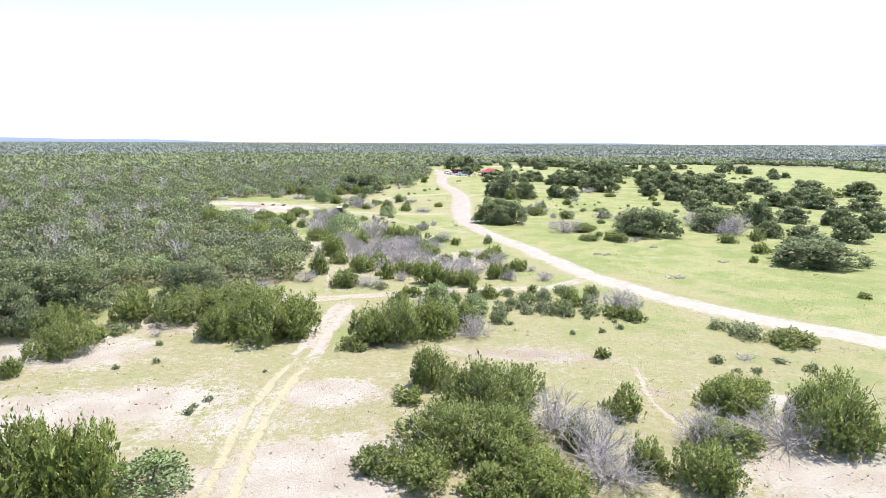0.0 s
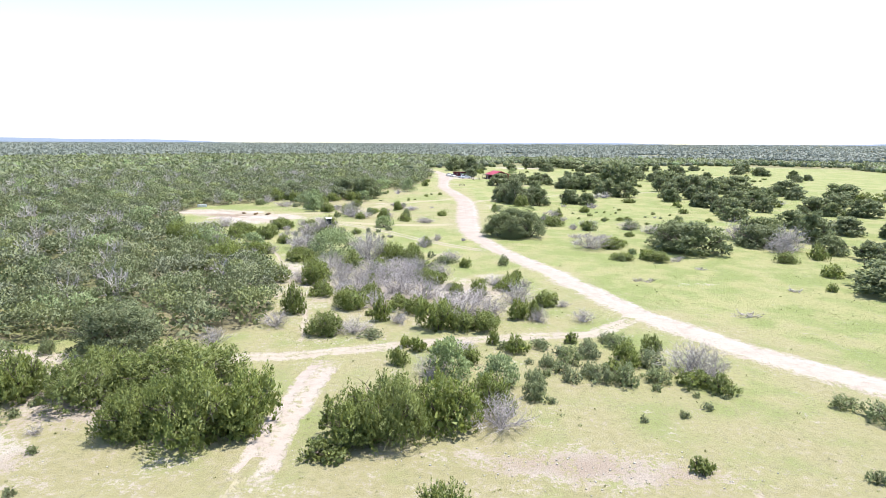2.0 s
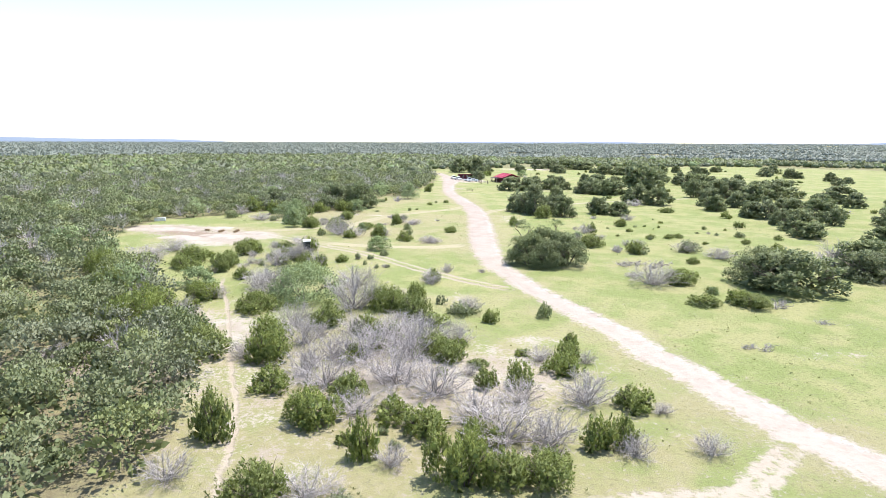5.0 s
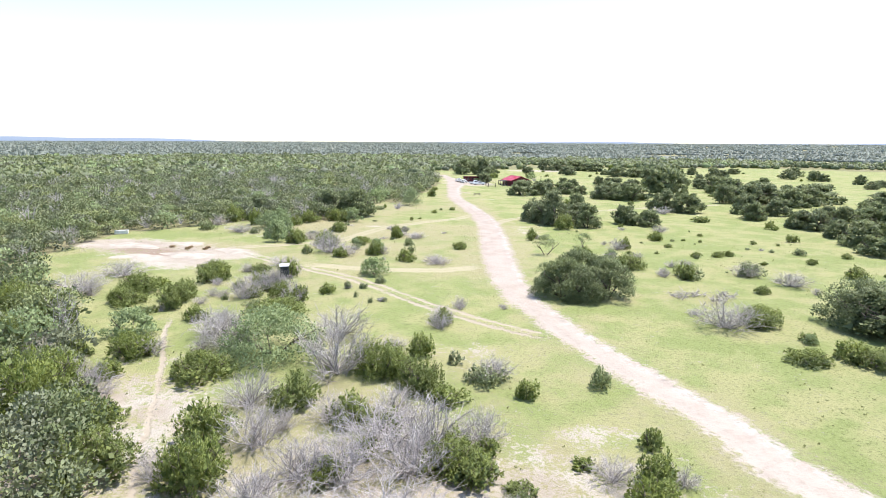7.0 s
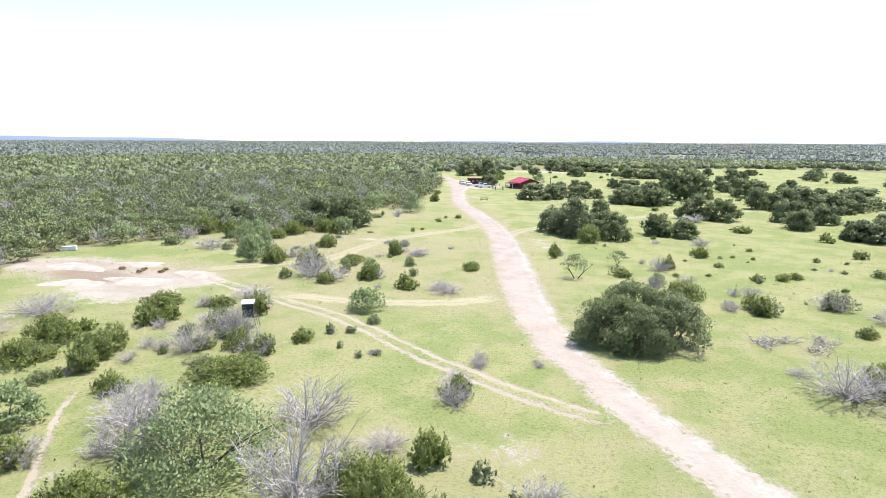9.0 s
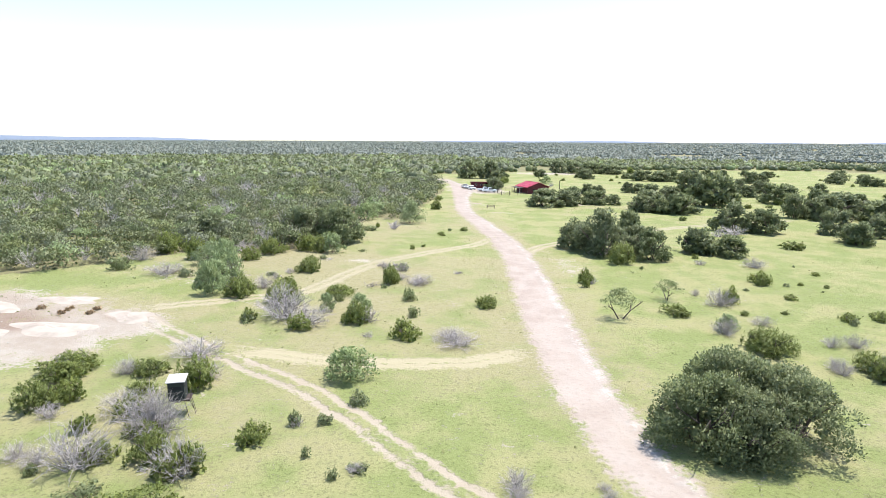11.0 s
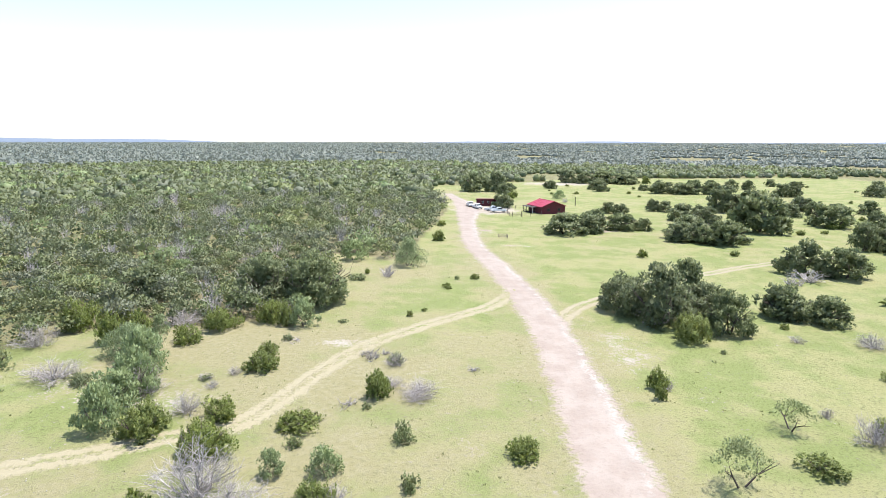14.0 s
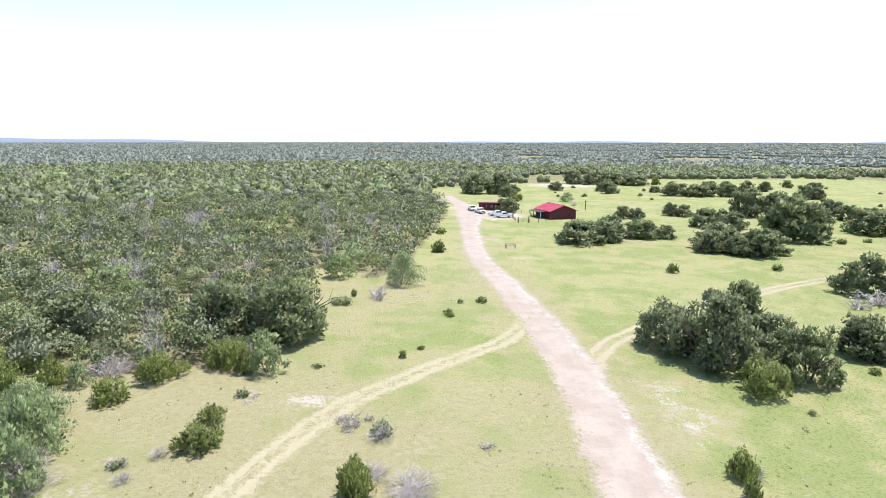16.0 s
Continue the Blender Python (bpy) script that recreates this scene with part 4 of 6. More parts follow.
oak(46.4, 330.6, 3.2, 4.4)
oak(130.7, 331.0, 3.9, 5.3)
oak(93.3, 331.0, 3.5, 8.0)
oak(37.1, 332.3, 4.8, 6.2)
oak(125.3, 333.9, 3.9, 6.0)
oak(114.9, 339.3, 7.1, 8.1)
oak(78.2, 348.5, 4.8, 5.4)
oak(71.6, 352.0, 4.8, 6.1)
oak(132.4, 365.6, 3.9, 4.9)
oak(55.5, 368.4, 3.1, 4.2)
oak(127.0, 368.4, 3.9, 5.5)
oak(51.3, 370.7, 3.1, 4.7)
oak(107.1, 374.1, 6.8, 9.3)
oak(75.0, 377.4, 3.1, 4.4)
oak(97.8, 379.1, 6.8, 10.5)
oak(70.8, 379.7, 3.1, 5.0)
oak(125.6, 453.8, 5.6, 6.4)
oak(111.4, 454.4, 7.0, 6.3)
oak(5.6, 454.8, 7.4, 9.9)
oak(16.6, 456.3, 6.1, 10.8)
oak(117.9, 457.8, 5.6, 7.3)
oak(101.8, 459.5, 7.0, 7.1)
oak(158.6, 483.8, 3.7, 5.5)
oak(102.6, 524.2, 9.2, 7.0)
oak(76.8, 528.3, 6.4, 7.6)
oak(89.9, 531.0, 9.2, 7.9)
oak(68.1, 533.0, 6.4, 8.6)

# dead
dead(-5.5, 146.0, 1.6, 2.5)
dead(-17.1, 117.6, 1.4, 2.0)
dead(-8.9, 121.3, 2.2, 2.4)
dead(-13.6, 119.1, 2.1, 2.8)
dead(10.7, 111.4, 1.1, 2.0)
dead(-0.6, 128.3, 2.2, 2.5)
dead(-51.9, 145.2, 2.5, 2.9)
dead(-34.0, 114.8, 1.6, 1.8)
dead(-34.5, 122.9, 2.1, 3.3)
dead(-32.3, 174.2, 2.8, 2.0)
dead(48.1, 224.3, 2.4, 2.0)
dead(62.1, 262.5, 3.5, 2.9)
dead(15.4, 209.6, 0.8, 1.1)
dead(-33.5, 207.0, 0.8, 0.9)
dead(-14.9, 208.4, 1.6, 1.2)
dead(-59.7, 218.4, 2.6, 3.0)
dead(-35.0, 209.2, 0.9, 0.8)
dead(-33.8, 201.2, 1.6, 2.8)
dead(71.9, 148.7, 4.6, 5.8)
dead(11.2, 36.6, 2.6, 2.9)
dead(10.6, 39.7, 3.0, 4.2)
dead(19.4, 41.9, 2.3, 4.0)
dead(22.8, 42.5, 1.7, 2.3)
dead(25.9, 42.5, 3.0, 3.5)
dead(28.9, 42.6, 1.9, 2.8)
dead(8.7, 43.7, 2.7, 3.7)
dead(-36.0, 56.8, 1.4, 1.4)
dead(3.1, 65.8, 2.6, 2.7)
dead(-2.5, 75.4, 1.8, 3.1)
dead(24.8, 77.2, 1.8, 2.7)
dead(22.9, 78.0, 3.3, 3.2)
dead(0.6, 81.7, 1.5, 1.6)
dead(-25.8, 82.6, 1.6, 2.3)
dead(-11.8, 87.6, 2.4, 1.9)
dead(-21.0, 89.0, 1.7, 3.0)
dead(-6.9, 91.4, 1.3, 2.4)
dead(10.3, 93.6, 1.6, 1.9)
dead(15.9, 94.1, 1.5, 1.9)
dead(4.4, 94.7, 2.3, 3.3)
dead(1.3, 95.4, 3.8, 3.5)
dead(-10.5, 99.0, 2.2, 2.3)
dead(-0.9, 99.1, 2.5, 2.5)
dead(14.5, 100.5, 1.1, 1.1)
dead(2.9, 101.9, 2.3, 2.4)
dead(8.6, 102.0, 2.5, 3.5)
dead(-4.0, 103.1, 2.8, 3.5)
dead(-13.9, 104.5, 3.2, 3.0)
dead(-8.0, 105.5, 3.9, 3.5)
dead(-16.4, 107.4, 2.5, 3.0)
dead(-23.3, 110.6, 1.6, 2.9)
dead(-14.2, 111.1, 2.6, 3.2)
dead(-11.4, 111.2, 3.1, 3.6)
dead(6.2, 111.7, 1.6, 2.1)
dead(-7.1, 111.9, 2.9, 3.5)
dead(-18.2, 115.2, 2.5, 4.0)
dead(-9.6, 115.4, 3.6, 3.5)
dead(-5.9, 115.8, 3.6, 4.0)
dead(-2.1, 116.9, 2.0, 2.8)
dead(-20.7, 121.3, 2.5, 3.7)
dead(-15.2, 128.9, 4.0, 6.0)
dead(-27.0, 134.8, 3.2, 5.3)
dead(-30.1, 138.5, 2.8, 3.4)
dead(-5.6, 143.0, 1.6, 2.3)
dead(68.2, 145.0, 3.0, 5.0)
dead(29.1, 146.2, 4.0, 4.0)
dead(67.4, 161.5, 4.0, 6.5)
dead(49.6, 168.7, 3.3, 2.6)
dead(-44.6, 131.2, 2.3, 2.5)
dead(-29.5, 133.8, 1.4, 2.4)
dead(-10.6, 135.4, 2.0, 1.5)
dead(-16.4, 138.8, 3.3, 4.2)
dead(-30.6, 142.5, 1.7, 2.1)
dead(-3.1, 151.2, 1.0, 1.0)
dead(27.5, 151.5, 1.2, 0.9)
dead(2.7, 151.7, 0.6, 0.7)
dead(-3.1, 152.5, 1.1, 1.8)
dead(2.5, 152.6, 0.5, 0.6)
dead(-24.9, 153.2, 2.0, 3.0)
dead(-52.6, 153.5, 1.8, 3.3)
dead(-32.0, 153.7, 2.4, 3.6)
dead(-13.6, 153.9, 0.7, 0.7)
dead(-36.5, 154.5, 1.1, 1.4)
dead(-55.3, 155.6, 3.7, 3.1)
dead(-28.7, 158.6, 2.3, 3.1)
dead(-29.9, 159.7, 2.5, 3.2)
dead(-19.0, 160.1, 0.6, 1.7)
dead(-33.0, 161.6, 1.8, 2.2)
dead(-54.4, 165.2, 4.1, 2.6)
dead(-29.2, 168.0, 1.6, 3.5)
dead(31.3, 173.5, 1.2, 1.8)
dead(31.3, 174.6, 1.1, 1.8)
dead(45.7, 175.5, 2.6, 2.6)
dead(-6.4, 179.3, 2.7, 1.4)
dead(-7.2, 181.1, 2.0, 1.5)
dead(37.8, 181.6, 1.4, 1.9)
dead(35.3, 181.6, 1.1, 1.6)
dead(25.2, 185.3, 1.7, 2.8)
dead(-23.9, 185.5, 3.0, 2.3)
dead(-17.1, 186.6, 1.5, 3.5)
dead(-27.3, 187.5, 3.3, 4.8)
dead(31.5, 189.2, 1.4, 1.5)
dead(30.1, 198.1, 2.2, 2.7)
dead(28.8, 203.2, 0.8, 1.1)
dead(-11.8, 205.1, 1.7, 1.4)
dead(-39.7, 205.6, 2.1, 1.5)
dead(-41.5, 206.8, 2.5, 4.9)
dead(-11.7, 206.8, 2.1, 1.5)
dead(-51.3, 208.5, 3.3, 2.1)
dead(15.0, 208.7, 0.5, 1.1)
dead(-32.4, 210.6, 0.8, 1.1)
dead(-30.3, 213.9, 0.8, 1.5)
dead(-14.8, 214.4, 1.3, 1.7)
dead(38.9, 226.0, 1.1, 1.1)
dead(-45.2, 227.8, 2.8, 2.4)
dead(22.2, 232.9, 2.5, 3.1)
dead(-34.4, 233.6, 3.2, 2.2)
dead(31.8, 240.9, 2.6, 3.2)
dead(-19.8, 259.3, 1.2, 3.8)
dead(57.6, 259.8, 2.3, 2.0)
dead(-20.1, 261.0, 1.8, 2.9)
dead(42.5, 408.0, 1.6, 3.2)

# mesquite
mesquite(14.3, 190.6, 2.3, 4.2)
mesquite(23.7, 200.4, 2.0, 3.1)

# pale
pale(-43.9, 213.0, 3.0, 4.0)
pale(-41.2, 202.1, 2.7, 4.0)
pale(-58.3, 257.8, 2.4, 3.2)
pale(-18.5, 191.3, 1.5, 2.2)
pale(-22.6, 190.5, 1.1, 2.4)
pale(-46.3, 215.5, 3.5, 3.9)
pale(-18.6, 34.7, 2.7, 1.9)
pale(3.6, 73.8, 1.9, 3.0)
pale(-0.8, 75.2, 2.3, 3.8)
pale(-22.2, 132.7, 5.4, 4.9)
pale(-39.0, 137.8, 2.8, 3.1)
pale(36.1, 140.7, 0.9, 1.2)
pale(-16.5, 169.7, 2.5, 2.9)
pale(25.8, 186.6, 1.4, 2.1)
pale(-39.9, 197.2, 2.1, 4.6)
pale(-40.7, 205.4, 2.5, 5.0)
pale(-42.3, 209.8, 2.5, 5.7)
pale(-46.8, 223.9, 1.2, 2.7)
pale(-28.7, 228.3, 2.2, 3.8)
pale(-57.7, 252.8, 3.0, 2.1)
pale(-16.6, 269.8, 3.5, 5.7)
pale(-28.6, 274.5, 2.9, 4.7)
pale(42.9, 424.3, 3.0, 4.0)

# shrub
shrub(-16.9, 123.8, 0.7, 1.4)
shrub(-13.5, 154.1, 0.8, 0.6)
shrub(-19.2, 160.2, 0.6, 1.6)
shrub(-29.5, 222.4, 0.8, 1.1)
shrub(-47.5, 207.3, 1.5, 1.5)
shrub(-16.7, 202.7, 0.6, 0.9)
shrub(-22.0, 195.1, 0.9, 1.2)
shrub(-11.7, 189.3, 0.8, 1.4)
shrub(-20.2, 44.6, 0.5, 0.7)
shrub(-20.3, 45.8, 0.4, 0.4)
shrub(-19.6, 47.0, 0.5, 0.6)
shrub(-30.7, 53.2, 0.4, 0.6)
shrub(-16.8, 53.4, 0.3, 0.4)
shrub(-27.7, 54.9, 0.4, 0.7)
shrub(30.8, 56.5, 0.6, 0.8)
shrub(28.9, 56.6, 0.5, 0.5)
shrub(36.5, 57.2, 0.8, 1.2)
shrub(27.9, 59.0, 0.8, 1.2)
shrub(34.7, 59.5, 1.0, 0.6)
shrub(-35.8, 63.8, 1.5, 1.3)
shrub(35.2, 67.8, 2.3, 2.2)
shrub(33.2, 70.7, 1.4, 1.3)
shrub(6.5, 70.8, 1.4, 2.2)
shrub(6.9, 73.0, 1.3, 2.3)
shrub(15.3, 74.7, 1.6, 2.4)
shrub(10.5, 75.0, 1.1, 1.5)
shrub(13.4, 75.2, 1.4, 2.0)
shrub(18.7, 75.5, 1.7, 1.5)
shrub(12.5, 76.4, 1.2, 1.6)
shrub(9.9, 77.1, 1.0, 1.3)
shrub(9.0, 78.4, 1.1, 1.7)
shrub(19.3, 79.2, 1.5, 2.2)
shrub(11.4, 79.6, 1.4, 2.0)
shrub(13.7, 81.4, 1.5, 2.1)
shrub(11.1, 82.1, 1.0, 1.3)
shrub(5.0, 83.5, 1.0, 1.1)
shrub(9.0, 83.9, 1.3, 1.3)
shrub(14.1, 84.0, 1.1, 1.4)
shrub(17.6, 84.5, 1.6, 1.9)
shrub(-9.4, 86.1, 1.5, 1.1)
shrub(16.9, 86.4, 1.4, 1.4)
shrub(9.1, 126.9, 1.3, 2.3)
shrub(-1.2, 127.5, 2.2, 1.9)
shrub(-3.9, 131.9, 0.9, 1.7)
shrub(35.1, 172.5, 2.2, 2.7)
shrub(46.4, 175.7, 2.5, 2.9)
shrub(66.3, 195.6, 1.6, 1.7)
shrub(-40.8, 78.6, 1.1, 1.9)
shrub(32.2, 134.0, 1.8, 1.2)
shrub(-41.3, 145.1, 1.1, 1.5)
shrub(-29.5, 150.1, 1.5, 0.9)
shrub(-34.2, 152.6, 0.5, 1.1)
shrub(-15.0, 153.0, 0.5, 0.9)
shrub(-17.3, 155.6, 0.4, 1.0)
shrub(-16.9, 160.5, 0.7, 1.1)
shrub(-14.8, 164.1, 1.1, 1.4)
shrub(-40.7, 164.7, 0.8, 0.7)
shrub(-30.8, 185.2, 1.0, 1.7)
shrub(-11.6, 188.5, 0.5, 1.5)
shrub(43.3, 190.0, 0.7, 1.3)
shrub(-12.6, 196.3, 1.1, 1.7)
shrub(-12.8, 197.4, 0.7, 1.8)
shrub(-34.9, 209.0, 0.7, 0.8)
shrub(-59.5, 211.1, 2.3, 2.8)
shrub(-14.9, 215.1, 1.2, 1.5)
shrub(-23.7, 230.5, 0.8, 0.6)
shrub(-25.5, 256.6, 2.0, 1.4)
shrub(-6.8, 258.6, 0.6, 1.0)

# brush
brush(-5.8, 213.1, 0.9, 0.6)
brush(-17.7, 217.3, 1.7, 1.2)
brush(31.6, 60.3, 1.4, 0.7)
brush(38.1, 97.7, 1.6, 0.8)
brush(52.4, 111.7, 1.2, 0.7)
brush(30.9, 117.0, 1.8, 0.9)
brush(44.3, 127.0, 1.2, 0.6)
brush(41.2, 134.7, 3.1, 1.6)
brush(32.2, 159.9, 4.8, 1.7)
brush(-16.2, 180.8, 0.8, 0.7)
brush(-18.6, 203.3, 1.0, 0.8)
brush(-17.9, 215.9, 1.1, 1.3)
brush(-28.5, 222.3, 1.6, 0.2)


# ---- buildings, vehicles and fittings ----
def box(bm, x0, x1, y0, y1, z0, z1, bevel=0.0):
    """An axis-aligned block, with its edges bevelled."""
    made = bmesh.ops.create_cube(bm, size=1.0, matrix=Matrix.Translation(((x0 + x1) / 2, (y0 + y1) / 2, (z0 + z1) / 2)) @ Matrix.Diagonal((x1 - x0, y1 - y0, z1 - z0, 1)))
    if bevel:
        edges = list({e for v in made["verts"] for e in v.link_edges})
        bmesh.ops.bevel(bm, geom=edges, offset=bevel, segments=2, affect="EDGES", profile=0.6)


def tube(bm, a, b, r0, r1=None, sides=8):
    a, b = Vector(a), Vector(b)
    m = Matrix.Translation((a + b) / 2) @ (b - a).to_track_quat("Z", "Y").to_matrix().to_4x4()
    bmesh.ops.create_cone(bm, cap_ends=True, segments=sides, radius1=r0, radius2=r0 if r1 is None else r1, depth=(b - a).length, matrix=m)


def slab(bm, outline, x0, x1):
    """A solid with the given outline in y and z, from x0 to x1."""
    a = [bm.verts.new((x0, y, z)) for y, z in outline]
    b = [bm.verts.new((x1, y, z)) for y, z in outline]
    bm.faces.new(a), bm.faces.new(b[::-1])
    for i in range(len(a)):
        j = (i + 1) % len(a)
        bm.faces.new((a[j], a[i], b[i], b[j]))
    bmesh.ops.recalc_face_normals(bm, faces=bm.faces)


def block(name, material, parent, *boxes, label="", bevel=0.0):
    bm = bmesh.new()
    for b in boxes:
        box(bm, *b, bevel=bevel)
    return part(name, from_bmesh(name, bm, material), parent, label)


def stick(name, material, parent, a, b, r, r1=None, label=""):
    bm = bmesh.new()
    tube(bm, a, b, r, r1)
    return part(name, from_bmesh(name, bm, material), parent, label)


RED_WALL = plain("red_siding", (0.115, 0.022, 0.028), 0.65, wear=0.3)
OLD_ROOF = plain("faded_red_sheet", (0.16, 0.035, 0.04), 0.6, 0.3, wear=0.4)
RED_ROOF = plain("red_sheet_metal", (0.40, 0.035, 0.06), 0.4, 0.5, wear=0.2)
DARK_WOOD = plain("dark_timber", (0.06, 0.045, 0.038), 0.8, wear=0.4)
GREY_WOOD = plain("weathered_post", (0.13, 0.115, 0.10), 0.9, wear=0.4)
WHITE_PAINT = plain("white_car_paint", (0.72, 0.72, 0.72), 0.3, 0.5, wear=0.08)
TYRE = plain("tyre_rubber", (0.02, 0.02, 0.02), 0.8)
CHROME = plain("grey_metal", (0.42, 0.42, 0.43), 0.35, 0.5, 0.8)
LAMP = plain("red_lamp_lens", (0.35, 0.02, 0.02), 0.25, 0.5)
CLEAR = plain("headlamp_lens", (0.7, 0.7, 0.68), 0.2, 0.5)
TRIM = plain("white_trim", (0.70, 0.68, 0.64), 0.6)
BLIND_WALL = plain("dark_green_plywood", (0.035, 0.04, 0.035), 0.8, wear=0.4)
BLIND_ROOF = plain("pale_sheet_roof", (0.50, 0.49, 0.46), 0.5, 0.4, wear=0.3)
BLUE = plain("faded_blue_plastic", (0.05, 0.12, 0.32), 0.5)
RUST = plain("rusty_pipe", (0.16, 0.13, 0.12), 0.75, metal=0.3, wear=0.5)


def glass_material():
    m = Mat("tinted_glass", 0.05, 0.6)
    return m.colour((0.02, 0.025, 0.03))


GLASS = glass_material()


def cabin():
    """Gabled cabin: upright siding boards, ribbed metal roof, a railed porch along the side wall."""
    root = new("cabin")
    root.matrix_basis = pose(34.6, 367.0, float(height(30, 367)), 0, 0, 109)
    tagged(root, "dark red cabin with a bright red metal gable roof and porch", "cabin")
    L, W, H, P = 10.5, 9.5, 2.8, 4.5      # along x, along y, eaves, ridge
    bm = bmesh.new()
    slab(bm, [(0, -0.3), (W, -0.3), (W, H), (W / 2, P), (0, H)], 0, L)
    walls = part("wall", from_bmesh("wall", bm, RED_WALL), root, "dark red board siding")
    for i in range(16):
        y0, y1 = i * W / 16 + 0.012, (i + 1) * W / 16 - 0.012
        top = [H + (P - H) * (1 - abs(y - W / 2) / (W / 2)) - 0.05 for y in (y0, y1)]
        bm = bmesh.new()
        slab(bm, [(y0, 0), (y1, 0), (y1, top[1]), (y0, top[0])], -0.035, 0.0)
        part("siding_board", from_bmesh("siding_board", bm, RED_WALL), walls)
    for i in range(17):
        block("siding_board", RED_WALL, walls, (i * L / 17 + 0.012, (i + 1) * L / 17 - 0.012, W, W + 0.035, 0.0, H - 0.1))
    for side in (0, 1):
        bm = bmesh.new()
        y0, y1 = (-0.6, W / 2) if side == 0 else (W + 0.6, W / 2)
        z0 = H - 0.6 * (P - H) / (W / 2)
        slab(bm, [(y0, z0), (y1, P), (y1, P + 0.12), (y0, z0 + 0.12)], -0.5, L + 0.5)
        roof = part("roof", from_bmesh("roof", bm, RED_ROOF), root, "ribbed red sheet metal roof")
        for i in range(13):
            bm = bmesh.new()
            x = -0.4 + i * (L + 0.8) / 12
            slab(bm, [(y0, z0 + 0.12), (y1, P + 0.12), (y1, P + 0.16), (y0, z0 + 0.16)], x - 0.03, x + 0.03)
            part("roof_rib", from_bmesh("roof_rib", bm, RED_ROOF), roof)
    block("ridge_cap", RED_ROOF, root, (-0.5, L + 0.5, W / 2 - 0.18, W / 2 + 0.18, P + 0.08, P + 0.17))
    for y in (2.0, 6.2):
        win = block("window", DARK_WOOD, root, (-0.08, -0.037, y, y + 1.1, 1.0, 2.0), label="dark-framed window")
        block("pane", GLASS, win, (-0.09, -0.075, y + 0.08, y + 1.02, 1.08, 1.92))
    door = block("door", DARK_WOOD, root, (5.2, 6.1, W + 0.037, W + 0.09, 0.1, 2.1), label="dark timber door")
    block("door_handle", CHROME, door, (5.95, 6.02, W + 0.09, W + 0.13, 1.0, 1.12))
    # railed porch along the side wall
    block("porch_floor", DARK_WOOD, root, (2.6, L - 0.2, W + 0.04, W + 2.4, 0.0, 0.2))
    for x in (2.7, 5.2, 7.7, L - 0.3):
        block("porch_post", TRIM if x < 4 else DARK_WOOD, root, (x - 0.06, x + 0.06, W + 2.25, W + 2.37, 0.2, 2.2))
    bm = bmesh.new()
    slab(bm, [(W + 0.62, 2.44), (W + 2.6, 2.2), (W + 2.6, 2.28), (W + 0.62, 2.52)], 2.4, L)
    part("porch_roof", from_bmesh("porch_roof", bm, DARK_WOOD), root)
    rail = block("porch_rail", DARK_WOOD, root, (2.7, L - 0.3, W + 2.27, W + 2.35, 1.0, 1.08), (2.66, 2.74, W + 0.06, W + 2.25, 1.0, 1.08))
    for i in range(24):
        x = 2.9 + i * 0.3
        block("baluster", DARK_WOOD, rail, (x - 0.02, x + 0.02, W + 2.29, W + 2.33, 0.2, 1.0))
    return root


def red_shed():
    """Long low red shed with an open front under the oak."""
    root = new("shed")
    root.matrix_basis = pose(3.2, 387.0, float(height(8, 387)), 0, 0, -6)
    tagged(root, "long low red shed with white trim and an open bay", "shed")
    L, W, H = 11.0, 3.6, 2.6
    block("back_wall", RED_WALL, root, (0, L, W - 0.12, W, -0.2, H))
    for x in (0.0, 6.5, L - 0.12):
        block("side_wall", RED_WALL, root, (x, x + 0.12, 0.125, W - 0.125, -0.2, H))
    for i in range(9):
        block("front_panel", RED_WALL, root, (i * 0.72 + 0.005, i * 0.72 + 0.71, 0.0, 0.12, -0.2, H - 0.25 if i not in (3, 6) else 1.0))
    block("fascia", OLD_ROOF, root, (-0.2, L + 0.2, -0.42, -0.34, H - 0.15, H + 0.18), label="faded red fascia board")
    bm = bmesh.new()
    slab(bm, [(-0.34, H + 0.22), (W + 0.3, H), (W + 0.3, H + 0.08), (-0.34, H + 0.30)], -0.2, L + 0.2)
    part("roof", from_bmesh("roof", bm, OLD_ROOF), root)
    for x in (2.2, 4.4):
        win = block("window", TRIM, root, (x, x + 0.7, -0.05, -0.005, 1.1, 2.0), label="white-framed window")
        block("pane", GLASS, win, (x + 0.07, x + 0.63, -0.06, -0.048, 1.17, 1.93))
    for x in (7.9, 9.4, L - 0.15):
        block("post", TRIM, root, (x, x + 0.12, 0.0, 0.12, -0.2, H))
    return root


def wheel(parent, x, y, r=0.39, w=0.26):
    side = 1 if y > 0 else -1
    tyre = bmesh.new()
    tube(tyre, (x, y - w / 2, r), (x, y + w / 2, r), r, sides=20)
    edges = [e for e in tyre.edges if e.calc_length() < r * 0.5]
    bmesh.ops.bevel(tyre, geom=edges, offset=0.05, segments=2, affect="EDGES")
    tyre_ob = part("wheel", from_bmesh("wheel", tyre, TYRE), parent)
    bm = bmesh.new()
    tube(bm, (x, y + side * w * 0.40, r), (x, y + side * (w * 0.5 + 0.02), r), r * 0.58, sides=14)
    part("rim", from_bmesh("rim", bm, CHROME), tyre_ob)


